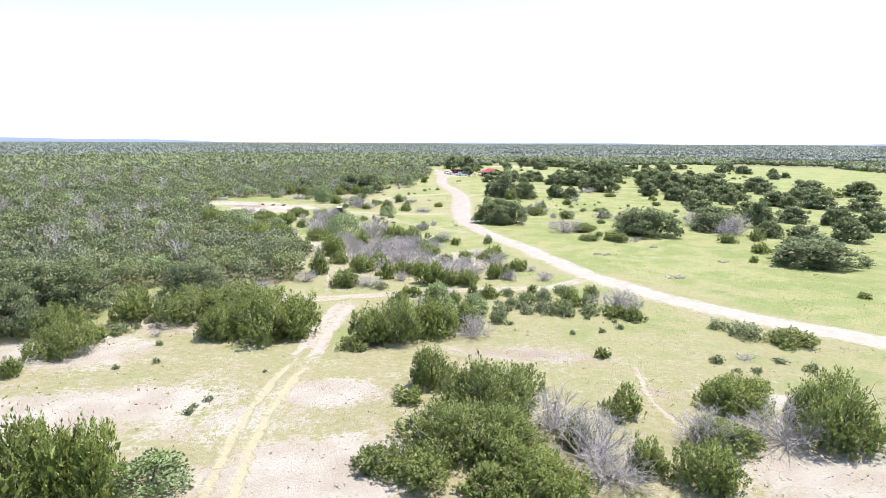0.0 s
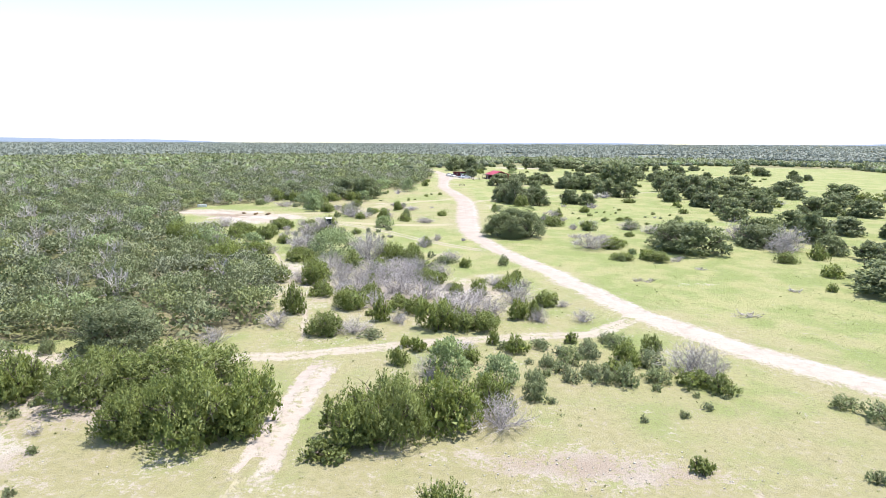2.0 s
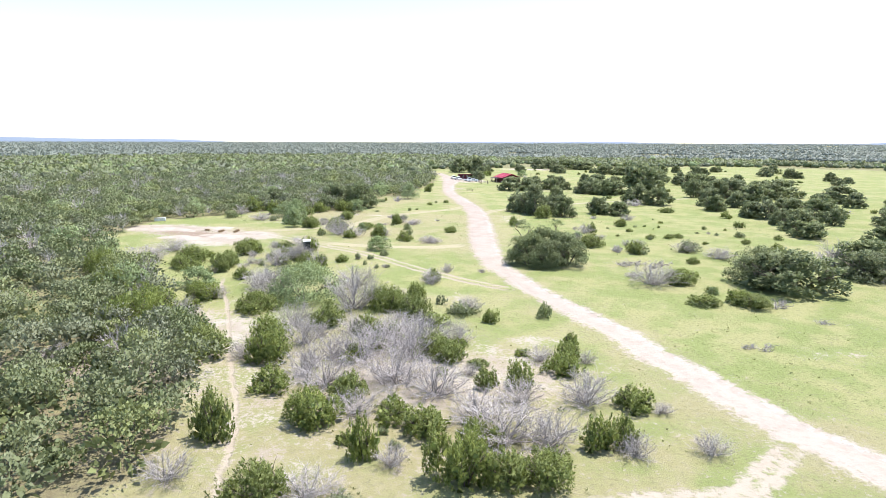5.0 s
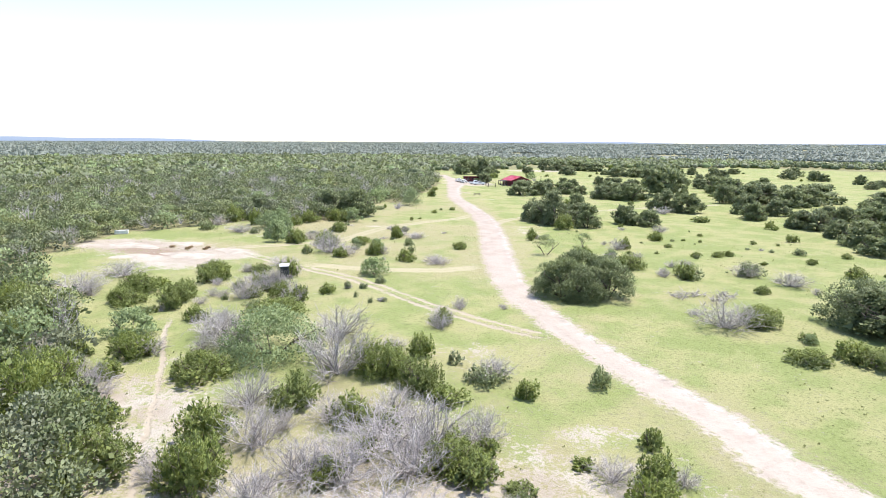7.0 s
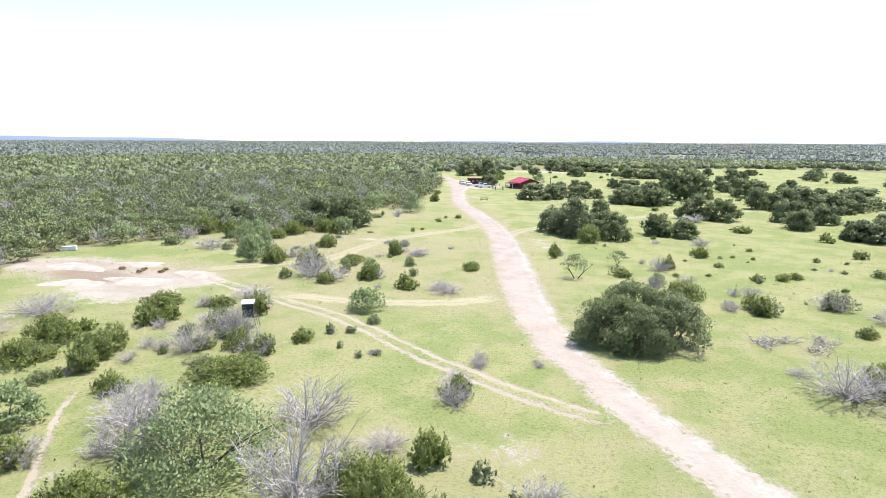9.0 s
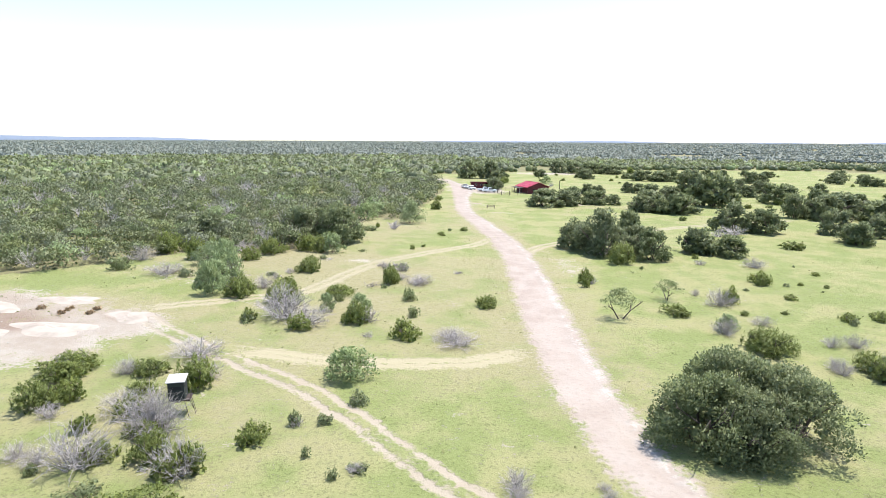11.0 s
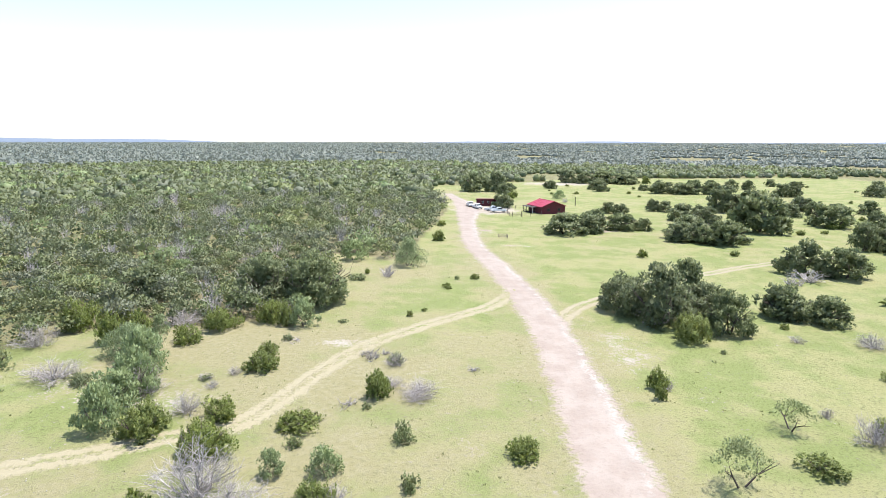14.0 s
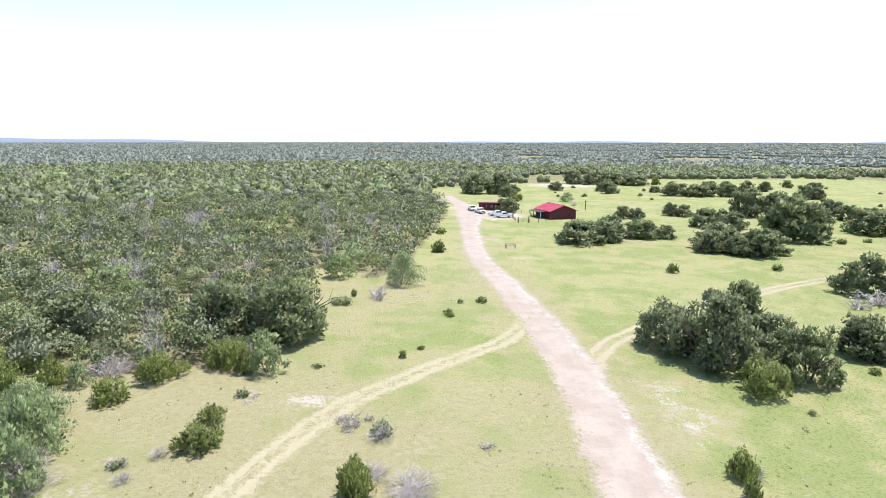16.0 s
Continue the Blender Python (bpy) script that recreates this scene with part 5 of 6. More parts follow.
def pickup():
    """Crew-cab pickup, nose along +x."""
    root = new("pickup_truck")
    tagged(root, "white crew-cab pickup truck parked on the caliche yard", "pickup truck", "parked trucks")
    half = 0.98
    bm = bmesh.new()
    box(bm, -2.9, -0.62, -half, -half + 0.10, 0.55, 1.18, 0.03)
    box(bm, -2.9, -0.62, half - 0.10, half, 0.55, 1.18, 0.03)
    box(bm, -2.9, -0.62, -half + 0.09, half - 0.09, 0.55, 0.72)
    box(bm, -0.70, -0.60, -half + 0.09, half - 0.09, 0.70, 1.18)
    part("bed", from_bmesh("bed", bm, WHITE_PAINT), root)
    block("tailgate", WHITE_PAINT, root, (-2.97, -2.89, -half + 0.04, half - 0.04, 0.60, 1.17), bevel=0.02)
    bm = bmesh.new()
    slab(bm, [(-0.62, 0.45), (2.85, 0.45), (2.88, 0.95), (2.75, 1.10), (1.55, 1.20), (-0.62, 1.20)], -half, half)
    me = from_bmesh("body", bm, WHITE_PAINT)
    me.transform(Matrix.Rotation(-math.pi / 2, 4, "Z") @ Matrix.Scale(-1, 4, (1, 0, 0)))
    me.flip_normals()
    part("body", me, root)
    bm = bmesh.new()
    slab(bm, [(-0.60, 1.20), (1.55, 1.20), (0.95, 1.83), (0.6, 1.88), (-0.25, 1.88), (-0.52, 1.80)], -half + 0.10, half - 0.10)
    me = from_bmesh("cab_roof", bm, WHITE_PAINT)
    me.transform(Matrix.Rotation(-math.pi / 2, 4, "Z") @ Matrix.Scale(-1, 4, (1, 0, 0)))
    me.flip_normals()
    part("cab", me, root)
    for s in (-1, 1):
        y0, y1 = sorted((s * (half - 0.10), s * (half - 0.085)))
        for a, b in ((-0.40, 0.32), (0.42, 1.12)):
            block("side_window", GLASS, root, (a, b, y0, y1, 1.26, 1.72))
        block("headlight", CLEAR, root, (2.80, 2.90, s * 0.72 - 0.18, s * 0.72 + 0.18, 0.78, 0.96), bevel=0.02)
        block("tail_light", LAMP, root, (-2.985, -2.93, s * 0.88 - 0.07, s * 0.88 + 0.07, 0.75, 1.1))
        block("mirror", TYRE, root, (1.05, 1.18, s * 1.10 - 0.11, s * 1.10 + 0.11, 1.22, 1.42), bevel=0.03)
        for x in (-1.75, 1.85):
            wheel(root, x, s * (half - 0.10))
    bm = bmesh.new()
    w = half - 0.16
    vs = [bm.verts.new(p) for p in ((1.545, -w, 1.24), (1.545, w, 1.24), (1.03, w, 1.78), (1.03, -w, 1.78))]
    bm.faces.new(vs)
    made = bmesh.ops.solidify(bm, geom=bm.faces[:], thickness=-0.03)
    part("windscreen", from_bmesh("windscreen", bm, GLASS), root)
    block("front_bumper", CHROME, root, (2.84, 3.0, -half + 0.05, half - 0.05, 0.45, 0.68), bevel=0.03)
    block("grille", TYRE, root, (2.85, 2.90, -0.5, 0.5, 0.72, 1.0))
    block("rear_bumper", CHROME, root, (-3.08, -2.97, -half + 0.08, half - 0.08, 0.46, 0.62), bevel=0.02)
    return root


def deer_blind():
    """Box blind on four splayed pipe legs, with a ladder."""
    root = new("deer_blind")
    root.matrix_basis = pose(-28.6, 161.6, float(height(-28.6, 161.6)), 0, 0, 12) @ Matrix.Diagonal((0.76, 0.76, 0.86, 1))
    tagged(root, "dark box deer blind with a pale roof on steel legs", "deer blind")
    z0, z1, w = 1.55, 3.25, 0.78
    block("floor", DARK_WOOD, root, (-w - 0.06, w + 0.5, -w - 0.06, w + 0.06, z0 - 0.09, z0))
    for x0, x1, y0, y1 in ((-w, w, -w, -w + 0.04), (-w, w, w - 0.04, w), (-w, -w + 0.04, -w + 0.045, w - 0.045), (w - 0.04, w, -w + 0.045, w - 0.045)):
        block("wall_panel", BLIND_WALL, root, (x0, x1, y0, y1, z0, z1), label="dark green plywood panel")
    bm = bmesh.new()
    slab(bm, [(-w - 0.15, z1 + 0.02), (w + 0.15, z1 + 0.22), (w + 0.15, z1 + 0.28), (-w - 0.15, z1 + 0.08)], -w - 0.15, w + 0.15)
    part("roof", from_bmesh("roof", bm, BLIND_ROOF), root, "pale weathered sheet roof")
    block("window_slot", TYRE, root, (-0.5, 0.5, -w - 0.012, -w - 0.002, 2.55, 2.85))
    block("window_slot", TYRE, root, (w + 0.002, w + 0.012, -0.5, 0.5, 2.55, 2.85))
    for sx in (-1, 1):
        for sy in (-1, 1):
            stick("leg", RUST, root, (sx * w * 0.95, sy * w * 0.95, z0 - 0.09), (sx * (w + 0.4), sy * (w + 0.35), -0.1), 0.035)
    for sy in (-1, 1):
        stick("brace", RUST, root, (-w - 0.2, sy * (w + 0.2), 0.7), (w + 0.2, sy * (w + 0.2), 0.7), 0.022)
    ladder = stick("ladder", RUST, root, (w + 0.45, -0.25, z0), (w + 0.85, -0.25, -0.05), 0.025)
    stick("ladder_rail", RUST, ladder, (w + 0.45, 0.2, z0), (w + 0.85, 0.2, -0.05), 0.025)
    for i in range(5):
        t = (i + 0.5) / 5
        stick("rung", RUST, ladder, (w + 0.45 + 0.4 * t, -0.25, z0 * (1 - t)), (w + 0.45 + 0.4 * t, 0.2, z0 * (1 - t)), 0.018)
    for sy in (-0.3, 0.3):
        stick("hand_rail", RUST, root, (w + 0.47, sy, z0), (w + 0.47, sy, z0 + 0.85), 0.02)
    return root


def fence(points, gap, high=1.25):
    """Timber posts with three wires."""
    root = new("fence")
    x0, y0 = points[0]
    root.location = (x0, y0, float(height(x0, y0)))
    tagged(root, "ranch fence of weathered posts and thin wire", "fence")
    line = smooth_line(points, gap) if len(points) > 2 else np.array([np.array(points[0]) + (np.array(points[1]) - np.array(points[0])) * t for t in np.linspace(0, 1, max(2, int(math.dist(*points) / gap) + 1))])
    rel = [(x - x0, y - y0, float(height(x, y)) - float(height(x0, y0))) for x, y in line]
    for i, p in enumerate(rel):
        stick("post", GREY_WOOD, root, (p[0], p[1], p[2] - 0.3), (p[0], p[1], p[2] + high + 0.12 * math.sin(i * 2.3)), 0.075, 0.06)
    for z in (0.35, 0.7, 1.05):
        bm = bmesh.new()
        for a, b in zip(rel, rel[1:]):
            tube(bm, (a[0], a[1], a[2] + z), (b[0], b[1], b[2] + z), 0.008, sides=4)
        part("wire", from_bmesh("wire", bm, RUST), root)
    return root


def gate(x, y, turn, wide=3.2):
    root = new("gate")
    root.matrix_basis = pose(x, y, float(height(x, y)), 0, 0, turn)
    tagged(root, "dark pipe gate between two heavy posts", "gate")
    for px in (0.0, wide):
        stick("gate_post", DARK_WOOD, root, (px, 0, -0.3), (px, 0, 1.75), 0.11, 0.10)
    leaf = stick("gate_frame", RUST, root, (0.15, 0, 1.2), (wide - 0.15, 0, 1.2), 0.03)
    for z in (0.25, 0.5, 0.74, 0.97):
        stick("gate_bar", RUST, leaf, (0.15, 0, z), (wide - 0.15, 0, z), 0.022)
    for px in (0.17, wide / 2, wide - 0.17):
        stick("gate_upright", RUST, leaf, (px, 0, 0.2), (px, 0, 1.22), 0.028)
    return root


def pipe_rack(x, y, turn):
    root = new("pipe_rack")
    root.matrix_basis = pose(x, y, float(height(x, y)), 0, 0, turn)
    tagged(root, "low open frame of rusty pipe standing in the grass", "pipe rack")
    for px in (0.0, 2.3):
        for py in (0.0, 1.5):
            stick("leg", RUST, root, (px, py, -0.1), (px, py, 0.95), 0.05)
    for z in (0.45, 0.95):
        for a, b in (((0, 0), (2.3, 0)), ((0, 1.5), (2.3, 1.5)), ((0, 0), (0, 1.5)), ((2.3, 0), (2.3, 1.5))):
            stick("rail", RUST, root, (*a, z), (*b, z), 0.04)
    return root


def barrel(x, y, turn):
    root = new("barrel")
    root.matrix_basis = pose(x, y, float(height(x, y)), 0, 0, turn)
    tagged(root, "faded blue plastic barrel beside the shed", "barrel", "barrels")
    bm = bmesh.new()
    for z0, z1, r0, r1 in ((0, 0.3, 0.27, 0.30), (0.3, 0.6, 0.30, 0.30), (0.6, 0.9, 0.30, 0.27)):
        tube(bm, (0, 0, z0), (0, 0, z1), r0, r1, 14)
    part("drum", from_bmesh("drum", bm, BLUE), root)
    stick("lid", TYRE, root, (0, 0, 0.9), (0, 0, 0.94), 0.26)
    return root


def trough(x, y):
    root = new("water_trough")
    root.matrix_basis = pose(x, y, float(height(x, y)), 0, 0, 20)
    tagged(root, "white plastic stock tank at the edge of the woods", "water trough")
    bm = bmesh.new()
    box(bm, -1.3, 1.3, -0.65, 0.65, 0.0, 0.75, 0.12)
    part("tank", from_bmesh("tank", bm, TRIM), root)
    block("rim", CHROME, root, (-1.34, 1.34, -0.69, -0.6, 0.72, 0.79), (-1.34, 1.34, 0.6, 0.69, 0.72, 0.79))
    return root


cabin()
red_shed()
truck = pickup()
truck.matrix_basis = pose(10.2, 366.6, float(height(10.2, 366.6)) + 0.02, 0, 0, 8)
copy_thing(truck, pose(8.4, 370.4, float(height(8.4, 370.4)) + 0.02, 0, 0, 10))
copy_thing(truck, pose(3.0, 377.4, float(height(3.0, 377.4)) + 0.02, 0, 0, -70))
copy_thing(truck, pose(0.6, 384.2, float(height(0.6, 384.2)) + 0.02, 0, 0, -78))
deer_blind()
gate(14.0, 355.0, 4)
fence([(13.6, 355.2), (13.2, 361), (13.4, 367.5), (14.4, 373), (15.5, 378)], 2.6)
fence([(17.5, 355.2), (19.1, 355.5), (22.5, 357.3), (25, 360.5)], 3.0)
fence([(15.5, 378.2), (17.8, 380), (21.3, 380.8), (24.0, 381.0)], 2.9)
pipe_rack(5.4, 307.9, 3)
for bx, by, bt in ((12.6, 385.0, 0), (13.4, 384.6, 40), (13.1, 385.8, 80)):
    barrel(bx, by, bt)
trough(-75.0, 203.4)
pole = new("utility_pole")
pole.location = (44.1, 394.3, float(height(44.1, 394.3)))
tagged(pole, "short dark wooden utility pole", "pole")
stick("shaft", DARK_WOOD, pole, (0, 0, -0.5), (0, 0, 3.6), 0.15, 0.12)
block("crosspiece", DARK_WOOD, pole, (-0.4, 0.4, -0.06, 0.06, 3.2, 3.32))
snag = new("snag")
snag.location = (-58.6, 383.4, float(height(-58.6, 383.4)))
tagged(snag, "dead bare tree stem standing above the thicket", "dead tree")
stick("stem", BARK, snag, (0, 0, -0.2), (0.3, 0.1, 9.0), 0.2, 0.06)
for a, b in (((0.2, 0.1, 6), (1.0, 0.3, 7.4)), ((0.22, 0.1, 7), (-0.6, 0.2, 8.2))):
    stick("limb", BARK, snag, a, b, 0.06, 0.02)


# ---- woodland that cannot be counted ----
def woodland():
    """Crowns of the thicket and of the far woods, coarser with distance, in a few joined sheets of leaves."""
    rng = np.random.default_rng(5)
    rows = []
    for near, far, gap, size in ((0, 60, 3.2, 2.9), (60, 120, 3.3, 2.7), (120, 250, 4.2, 3.0), (250, 600, 6.2, 3.7), (600, 1300, 11, 5.0), (1300, 2600, 19, 6.5), (2600, 4700, 34, 9)):
        xs = np.arange(-0.95 * (far + 200) - 60, 0.95 * (far + 200) + 60, gap)
        ys = np.arange(max(60, near * 0.6), far + 170 + gap, gap)
        X, Y = np.meshgrid(xs, ys)
        x, y = (X + (rng.random(X.shape) - 0.5) * gap).ravel(), (Y + (rng.random(X.shape) - 0.5) * gap).ravel()
        d = np.hypot(x + 5, y - np.clip(y - 30, 0, 166))
        keep = (d >= near) & (d < far) & (woods(x, y) > 0.5) & (np.abs(x) < 0.92 * (y + 10) + 50)
        clearing = np.sin(x * 0.017 + 1.3 * np.sin(y * 0.011)) * np.sin(y * 0.013 + 1.7 * np.sin(x * 0.009 + 2)) + 0.35 * np.sin(x * 0.06) * np.sin(y * 0.05)
        glade = np.sin(x * 0.085 + 1.5 * np.sin(y * 0.05)) * np.sin(y * 0.07 + 1.2 * np.sin(x * 0.06))
        keep &= np.where(x > -0.12 * y, clearing < np.where(y > 800, 0.2, np.where(y > 520, 0.45, 1.2)), glade < 0.97) & (rng.random(len(x)) < 0.94)
        rows.append((x[keep], y[keep], size, far))
    return rows


def crowns(x, y, size, far, rng):
    """Crowns of a few swelling clumps each."""
    n = len(x)
    count = {60: 680, 120: 270, 250: 125, 600: 34, 1300: 14, 2600: 9, 4700: 6}[far]
    leaf = {60: 0.10, 120: 0.12, 250: 0.155, 600: 0.23, 1300: 0.40, 2600: 0.4, 4700: 0.4}[far]
    lumps = {60: 10, 120: 9, 250: 7, 600: 5, 1300: 4, 2600: 3, 4700: 3}[far]
    r = size * (0.5 + 1.0 * rng.random(n) ** 1.6)
    tall = np.minimum(r * (1.1 + 0.8 * rng.random(n)), 3.0 + 3.6 * rng.random(n)) if far < 1000 else 2.5 + 2.5 * rng.random(n)
    u, a = 0.72 * np.sqrt(rng.random((n, lumps))), rng.random((n, lumps)) * 6.283
    dome = np.sqrt(1 - u * u)
    cx, cy, cz = r[:, None] * u * np.cos(a), r[:, None] * u * np.sin(a), tall[:, None] * (0.10 + 0.66 * dome * (0.55 + 0.45 * rng.random((n, lumps))))
    own = rng.integers(0, lumps, (n, count))
    row = np.arange(n)[:, None]
    way = rng.normal(size=(n, count, 3))
    way /= np.linalg.norm(way, axis=2, keepdims=True)
    way[..., 2] = np.where(way[..., 2] < -0.2, -way[..., 2], way[..., 2])
    swell = (r * (0.30 + 0.10 * rng.random(n)))[:, None] * (0.8 + 0.3 * rng.random((n, count)))
    pts = np.stack([x[:, None] + cx[row, own] + way[..., 0] * swell, y[:, None] + cy[row, own] + way[..., 1] * swell,
                    height(x, y)[:, None] + np.maximum(cz[row, own] + way[..., 2] * swell * 0.85, 0.1)], -1).reshape(-1, 3)
    whole = np.stack([cx[row, own], cy[row, own], cz[row, own] * 0.6], -1) / r[:, None, None]
    outs = (way * 0.8 + whole * 0.6 + (0, 0, 0.25)).reshape(-1, 3)
    aims = way.reshape(-1, 3) + (0, 0, 0.3) + rng.normal(size=(n * count, 3)) * 0.5
    sizes = np.minimum(np.repeat(r, count) * leaf, {60: 0.17, 120: 0.25, 250: 0.33}.get(far, 2.4)) * (0.6 + 0.7 * rng.random(n * count))
    tone = rng.random(n)
    crown = (*sprays(pts, aims, sizes, 0.6, rng, outs), np.repeat(np.repeat(tone, count), 4))
    if far > 250:
        domes = cores(np.stack([x, y, height(x, y) + tall * 0.38], 1), r * (0.7 if far < 1000 else 1.05), tall * (0.42 if far < 1000 else 0.55), tone)
        return tuple(np.concatenate([a, b + len(crown[0]) if k == 1 else b]) for k, (a, b) in enumerate(zip(crown, domes)))
    most = 70 if far <= 120 else 24
    pick = np.repeat(np.stack([x, y, height(x, y) + tall * 0.34, r * 0.62, tall * 0.36], 1), most, axis=0)
    d = rng.normal(size=(len(pick), 3))
    d *= (rng.random((len(pick), 1)) ** 0.4) / np.linalg.norm(d, axis=1, keepdims=True)
    inner = sprays(pick[:, :3] + d * pick[:, [3, 3, 4]], d + (0, 0, 0.3), np.repeat(r, most) * (0.11 if far <= 120 else 0.2), 0.6, rng, d + (0, 0, -0.1))
    return (*joined(crown[:3], inner), np.concatenate([crown[3], np.repeat(np.repeat(tone, most), 4)]))


def set_woodland():
    rng = np.random.default_rng(8)
    for x, y, size, far in woodland():
        name = "thicket" if far <= 250 else "far_woods"
        pick = rng.random(len(x))
        grey = (pick > 0.93) & (far <= 250)
        light = (pick < 0.07) & (far <= 600)
        rest = ~grey & ~light
        # beyond 600 m the leaf colour itself carries the haze
        for mask, leaf, label in ((rest, FOREST if far <= 600 else HAZY_WOODS, "dense thicket of dark green juniper and oak crowns" if far <= 250 else "far woodland of dark green crowns to the horizon"),
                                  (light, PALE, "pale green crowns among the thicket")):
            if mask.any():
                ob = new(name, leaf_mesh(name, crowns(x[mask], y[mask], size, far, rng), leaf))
                tagged(ob, label, "woodland", kind="stuff")
        if grey.any():
            verts, faces = [], []
            base = [bare_limbs(np.random.default_rng(s), 1.8, 2.4, 16, 6, thick=1.1) for s in range(4)]
            for i, (gx, gy) in enumerate(zip(x[grey], y[grey])):
                v, f = base[i % 4]
                s = 0.8 + 0.7 * rng.random()
                verts.append(np.array(v) * (s, s, s * 1.25) * (1, 1, 1.2) + (gx, gy, float(height(gx, gy)) + 0.8)), faces.append(np.array(f) + sum(len(a) for a in verts[:-1]))
            ob = new("dead_thicket", mesh_from("dead_thicket", np.concatenate(verts), np.concatenate(faces), DEADWOOD))
            tagged(ob, "bleached grey dead crowns among the thicket", "woodland", kind="stuff")


set_woodland()


# ---- horizon, tufts and stones ----
def ridge():
    """Low hills behind everything, their base colour blued to stand in for haze."""
    m = Mat("hazed_hills", 1.0, 0.0)
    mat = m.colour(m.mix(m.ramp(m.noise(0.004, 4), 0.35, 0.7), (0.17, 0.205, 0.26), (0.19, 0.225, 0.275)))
    verts, faces = [], []
    n = 160
    for i in range(n):
        x = -4600 + 9200 * i / (n - 1)
        u = (x + 1500) / -3000
        top = 10 + 48 * max(0.0, min(1.0, u)) + 5 * math.sin(x * 0.0021) + 3 * math.sin(x * 0.0057 + 1)
        for k, (dy, z) in enumerate(((0, -5.0), (60, top), (400, -5.0))):
            verts.append((x, 4480 + dy, z))
    for i in range(n - 1):
        a = i * 3
        faces += [(a, a + 3, a + 4, a + 1), (a + 1, a + 4, a + 5, a + 2)]
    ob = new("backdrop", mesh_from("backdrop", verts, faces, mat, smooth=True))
    tagged(ob, "low hazy blue hills on the horizon", "hills", kind="structure")


def off_road(x, y, clear):
    keep = np.ones(len(x), bool)
    for line in (ROAD_LINE, CROSS_TRACK, SIDE_TRACK, LOWER_TRACK, PIT_TRACK, LINK_TRACK, WEST_TRACK, EAST_TRACK):
        pts = smooth_line(line, 2.0)
        keep &= np.min(np.hypot(x[:, None] - pts[None, :, 0], y[:, None] - pts[None, :, 1]), axis=1) > (clear if line is ROAD_LINE else 1.9)
    return keep


def tufts():
    rng = np.random.default_rng(17)
    x, y = rng.uniform(-75, 95, 40000), 28 + 330 * rng.random(40000) ** 1.5
    keep = (woods(x, y) < 0.5) & off_road(x, y, 3.6) & (np.abs(x) < 0.85 * (y + 5))
    clump = np.sin(x * 0.21 + 2 * np.sin(y * 0.13)) * np.sin(y * 0.19 + 2 * np.sin(x * 0.11))
    keep &= rng.random(len(x)) < 0.1 + 0.6 * (clump > 0.25)
    x, y = x[keep], y[keep]
    n, per = len(x), 5
    size = 0.05 + 0.08 * rng.random(n) ** 2
    a = rng.random((n, per)) * 6.283
    pts = np.stack([x[:, None] + np.cos(a) * size[:, None] * 0.7, y[:, None] + np.sin(a) * size[:, None] * 0.7, height(x, y)[:, None] + 0.4 * size[:, None] + 0 * a], -1).reshape(-1, 3)
    aims = np.stack([np.cos(a) * 0.6, np.sin(a) * 0.6, 1.0 + 0 * a], -1).reshape(-1, 3)
    ob = new("grass_tufts", leaf_mesh("grass_tufts", sprays(pts, aims, np.repeat(size, per), 0.35, rng, aims), TUFT))
    tagged(ob, "scattered tufts of green and dry grass", "grass", kind="stuff")
    pick = rng.random(n) < 0.006
    x, y = x[pick], y[pick]
    n, per = len(x), 12
    size = 0.07 + 0.17 * rng.random(n) ** 2
    a = rng.random((n, per)) * 6.283
    pts = np.stack([x[:, None] + np.cos(a) * size[:, None] * 1.2, y[:, None] + np.sin(a) * size[:, None] * 1.2, height(x, y)[:, None] + size[:, None] * (0.3 + rng.random((n, per)))], -1).reshape(-1, 3)
    aims = np.stack([np.cos(a) * 0.7, np.sin(a) * 0.7, 0.8 + 0 * a], -1).reshape(-1, 3)
    ob = new("weeds", leaf_mesh("weeds", sprays(pts, aims, np.repeat(size, per) * 0.8, 0.4, rng, aims), SHRUB))
    tagged(ob, "small dark green weeds dotted over the pasture", "weeds", kind="stuff")


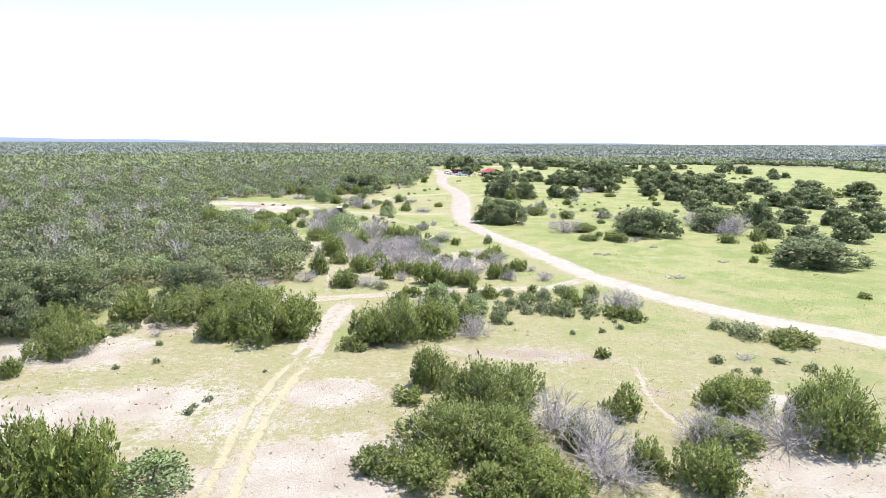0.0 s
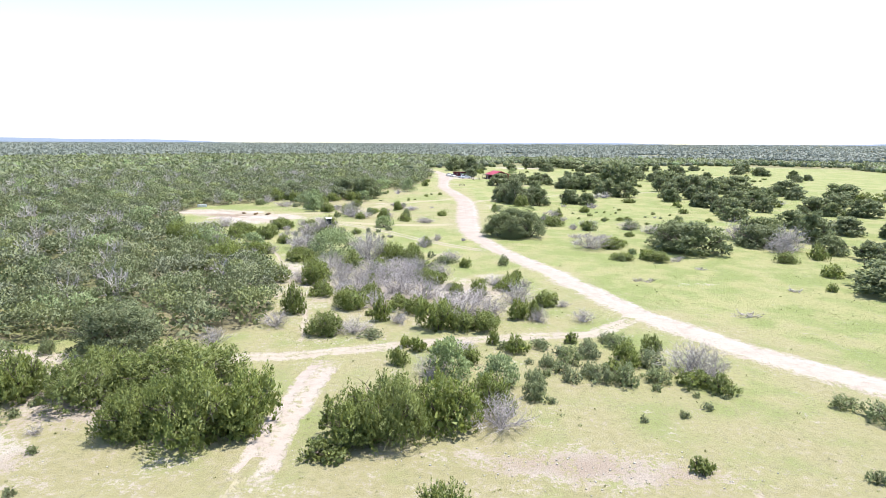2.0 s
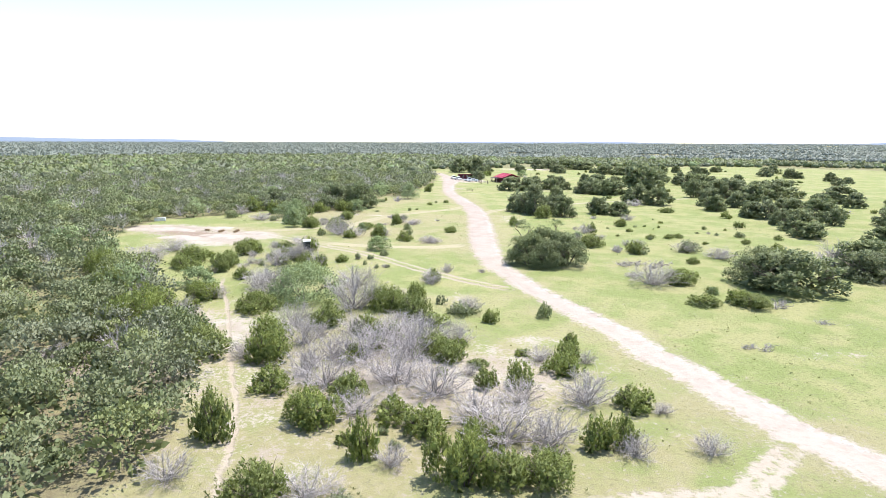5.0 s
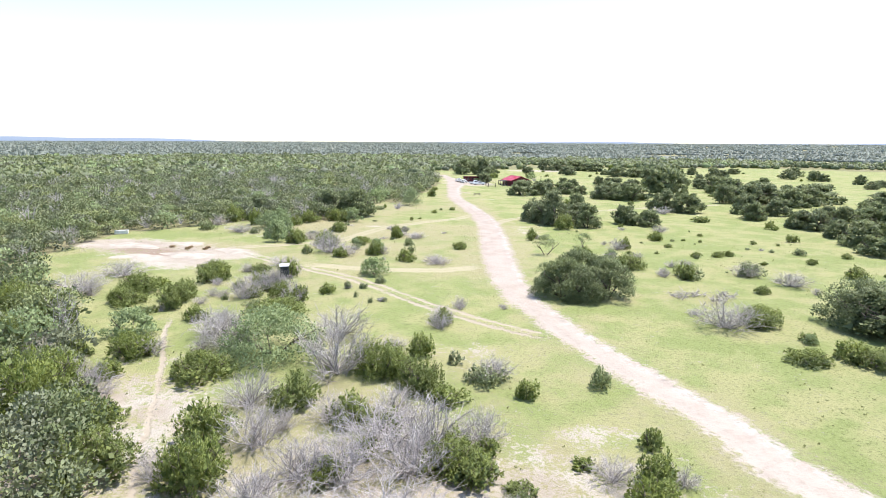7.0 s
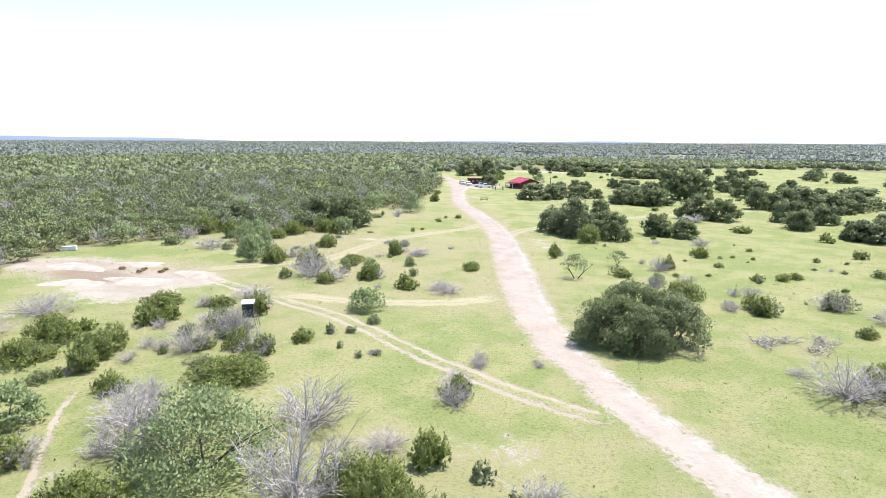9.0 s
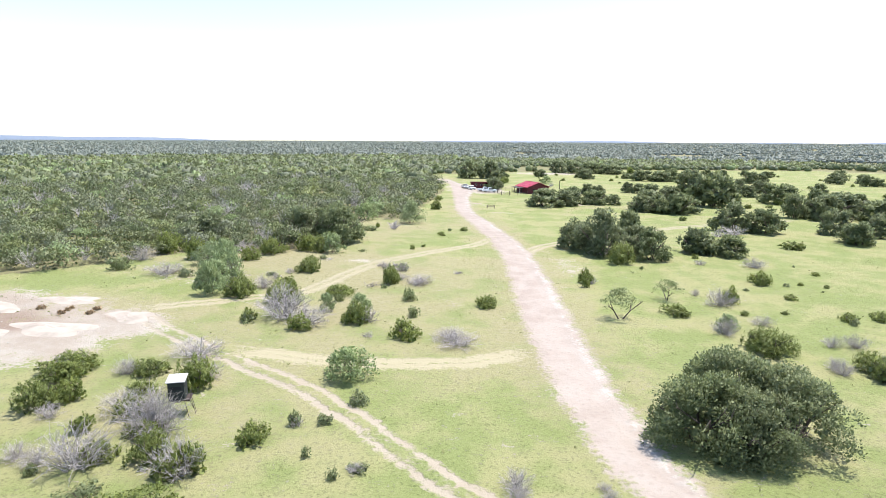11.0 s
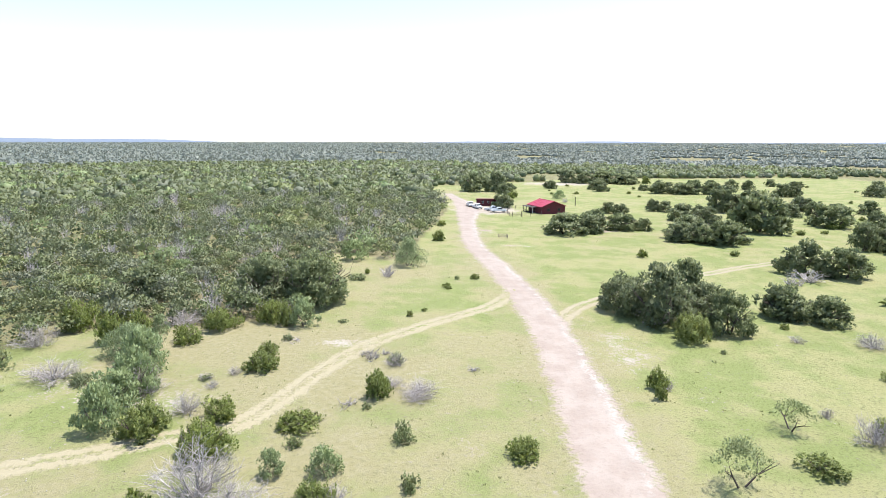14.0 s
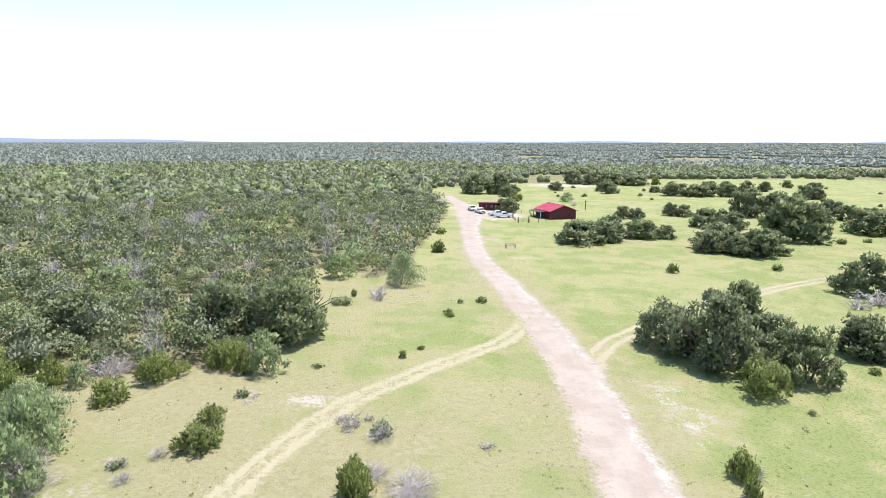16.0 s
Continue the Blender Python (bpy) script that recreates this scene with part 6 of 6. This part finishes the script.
def stones():
    """Loose limestone on the bare patches and along the road's broken edge."""
    rng = np.random.default_rng(23)
    spots = [(-9, 48, 6, 4), (-8, 37, 10, 5), (-33, 45, 13, 5), (8, 60, 12, 2.5), (27, 39, 10, 6), (-57, 186, 18, 9), (-30, 112, 9, 12), (-38, 60, 10, 7)]
    pts = [np.stack([rng.normal(cx, rx * 0.6, 420), rng.normal(cy, ry * 0.6, 420)], 1) for cx, cy, rx, ry in spots]
    line = smooth_line(ROAD_LINE, 0.35)
    tangent = np.gradient(line, axis=0)
    side = np.stack([tangent[:, 1], -tangent[:, 0]], 1) / np.hypot(tangent[:, 0], tangent[:, 1])[:, None]
    edge = line + side * (np.array([road_width(v) for v in line[:, 1]]) / 2 + rng.normal(0.1, 0.4, len(line)))[:, None]
    pts = np.concatenate([*pts, edge])
    size = 0.016 + 0.045 * rng.random(len(pts)) ** 3
    cube = np.array([(-1, -1, -0.5), (1, -1, -0.5), (1, 1, -0.5), (-1, 1, -0.5), (-0.7, -0.7, 0.6), (0.8, -0.6, 0.5), (0.6, 0.7, 0.65), (-0.7, 0.6, 0.5)])
    quads = np.array([(0, 3, 2, 1), (4, 5, 6, 7), (0, 1, 5, 4), (1, 2, 6, 5), (2, 3, 7, 6), (3, 0, 4, 7)])
    n = len(pts)
    jig = cube[None] * (0.6 + 0.8 * rng.random((n, 1, 3))) + rng.normal(size=(n, 8, 3)) * 0.12
    a = rng.random(n) * 6.283
    c, s = np.cos(a)[:, None], np.sin(a)[:, None]
    v = np.stack([jig[..., 0] * c - jig[..., 1] * s, jig[..., 0] * s + jig[..., 1] * c, jig[..., 2]], -1) * size[:, None, None]
    v += np.stack([pts[:, 0], pts[:, 1], height(pts[:, 0], pts[:, 1]) + 0.04], -1)[:, None]
    faces = (quads[None] + (np.arange(n) * 8)[:, None, None]).reshape(-1, 4)
    ob = new("loose_stones", mesh_from("loose_stones", v.reshape(-1, 3), faces, ROCK))
    tagged(ob, "loose pale limestone rubble on bare ground", "stones", kind="stuff")


def spoil_heap(x, y, rx, ry, high, turn, seed):
    """A low heap of dug caliche, uneven and sunk at its rim."""
    rng = np.random.default_rng(seed)
    rings, around = 9, 28
    verts, faces = [(0.0, 0.0, high)], []
    for i in range(1, rings + 1):
        u = i / rings
        for k in range(around):
            a = 6.283 * k / around
            lump = 1 + 0.18 * math.sin(3 * a + seed) + 0.1 * math.sin(5 * a + 2 * seed)
            z = high * (1 - u ** 1.6) * (0.8 + 0.35 * rng.random()) - 0.08 * u
            verts.append((math.cos(a) * u * rx * lump, math.sin(a) * u * ry * lump, z))
    for k in range(around):
        l = (k + 1) % around
        faces.append((0, 1 + k, 1 + l))
        for i in range(rings - 1):
            p, q = 1 + i * around, 1 + (i + 1) * around
            faces += [(p + k, q + k, q + l), (p + k, q + l, p + l)]
    ob = new("spoil_mound", mesh_from("spoil_mound", verts, faces, CALICHE, smooth=True))
    ob.matrix_basis = pose(x, y, float(height(x, y)) + 0.01, 0, 0, turn)
    tagged(ob, "low white heap of dug caliche beside the pit", "heap", "spoil mounds")


def straw_clump(rng, r, h):
    return plant("dry_grass_clump", "tall rust-brown dry grass clump in the caliche pit", "grass", "dry grass clumps", spiky(rng, r, h, 20, 26, 0.13), STRAW_LEAF, None)


CALICHE = plain("dug_caliche", (0.37, 0.32, 0.27), 0.95, 0.1, wear=0.25, scale=0.6)
STRAW_LEAF = leaf_material("dry_grass", (0.30, 0.21, 0.125), (0.40, 0.30, 0.19), (0.34, 0.25, 0.15), 0.9)
for hx, hy, rx, ry, high, turn in ((-52, 181.5, 5.5, 2.6, 0.7, -15), (-45.5, 186.5, 4.2, 2.2, 0.5, -30), (-60, 179.5, 5.0, 2.4, 0.6, 5), (-66, 190, 6.0, 2.8, 0.7, -20), (-57, 193, 5.0, 2.0, 0.45, -10)):
    spoil_heap(hx, hy, rx, ry, 0.5 * high, turn, int(hy))
G1 = Kind(straw_clump, 0.7, 0.9, 3, 171)
for k in range(8):
    G1.at(-54 + 4.0 * math.sin(k * 2.1), 188 + 1.2 * math.cos(k * 3.7), 0.5 + 0.02 * k, 0.4 + 0.02 * k)
ridge()
tufts()
stones()
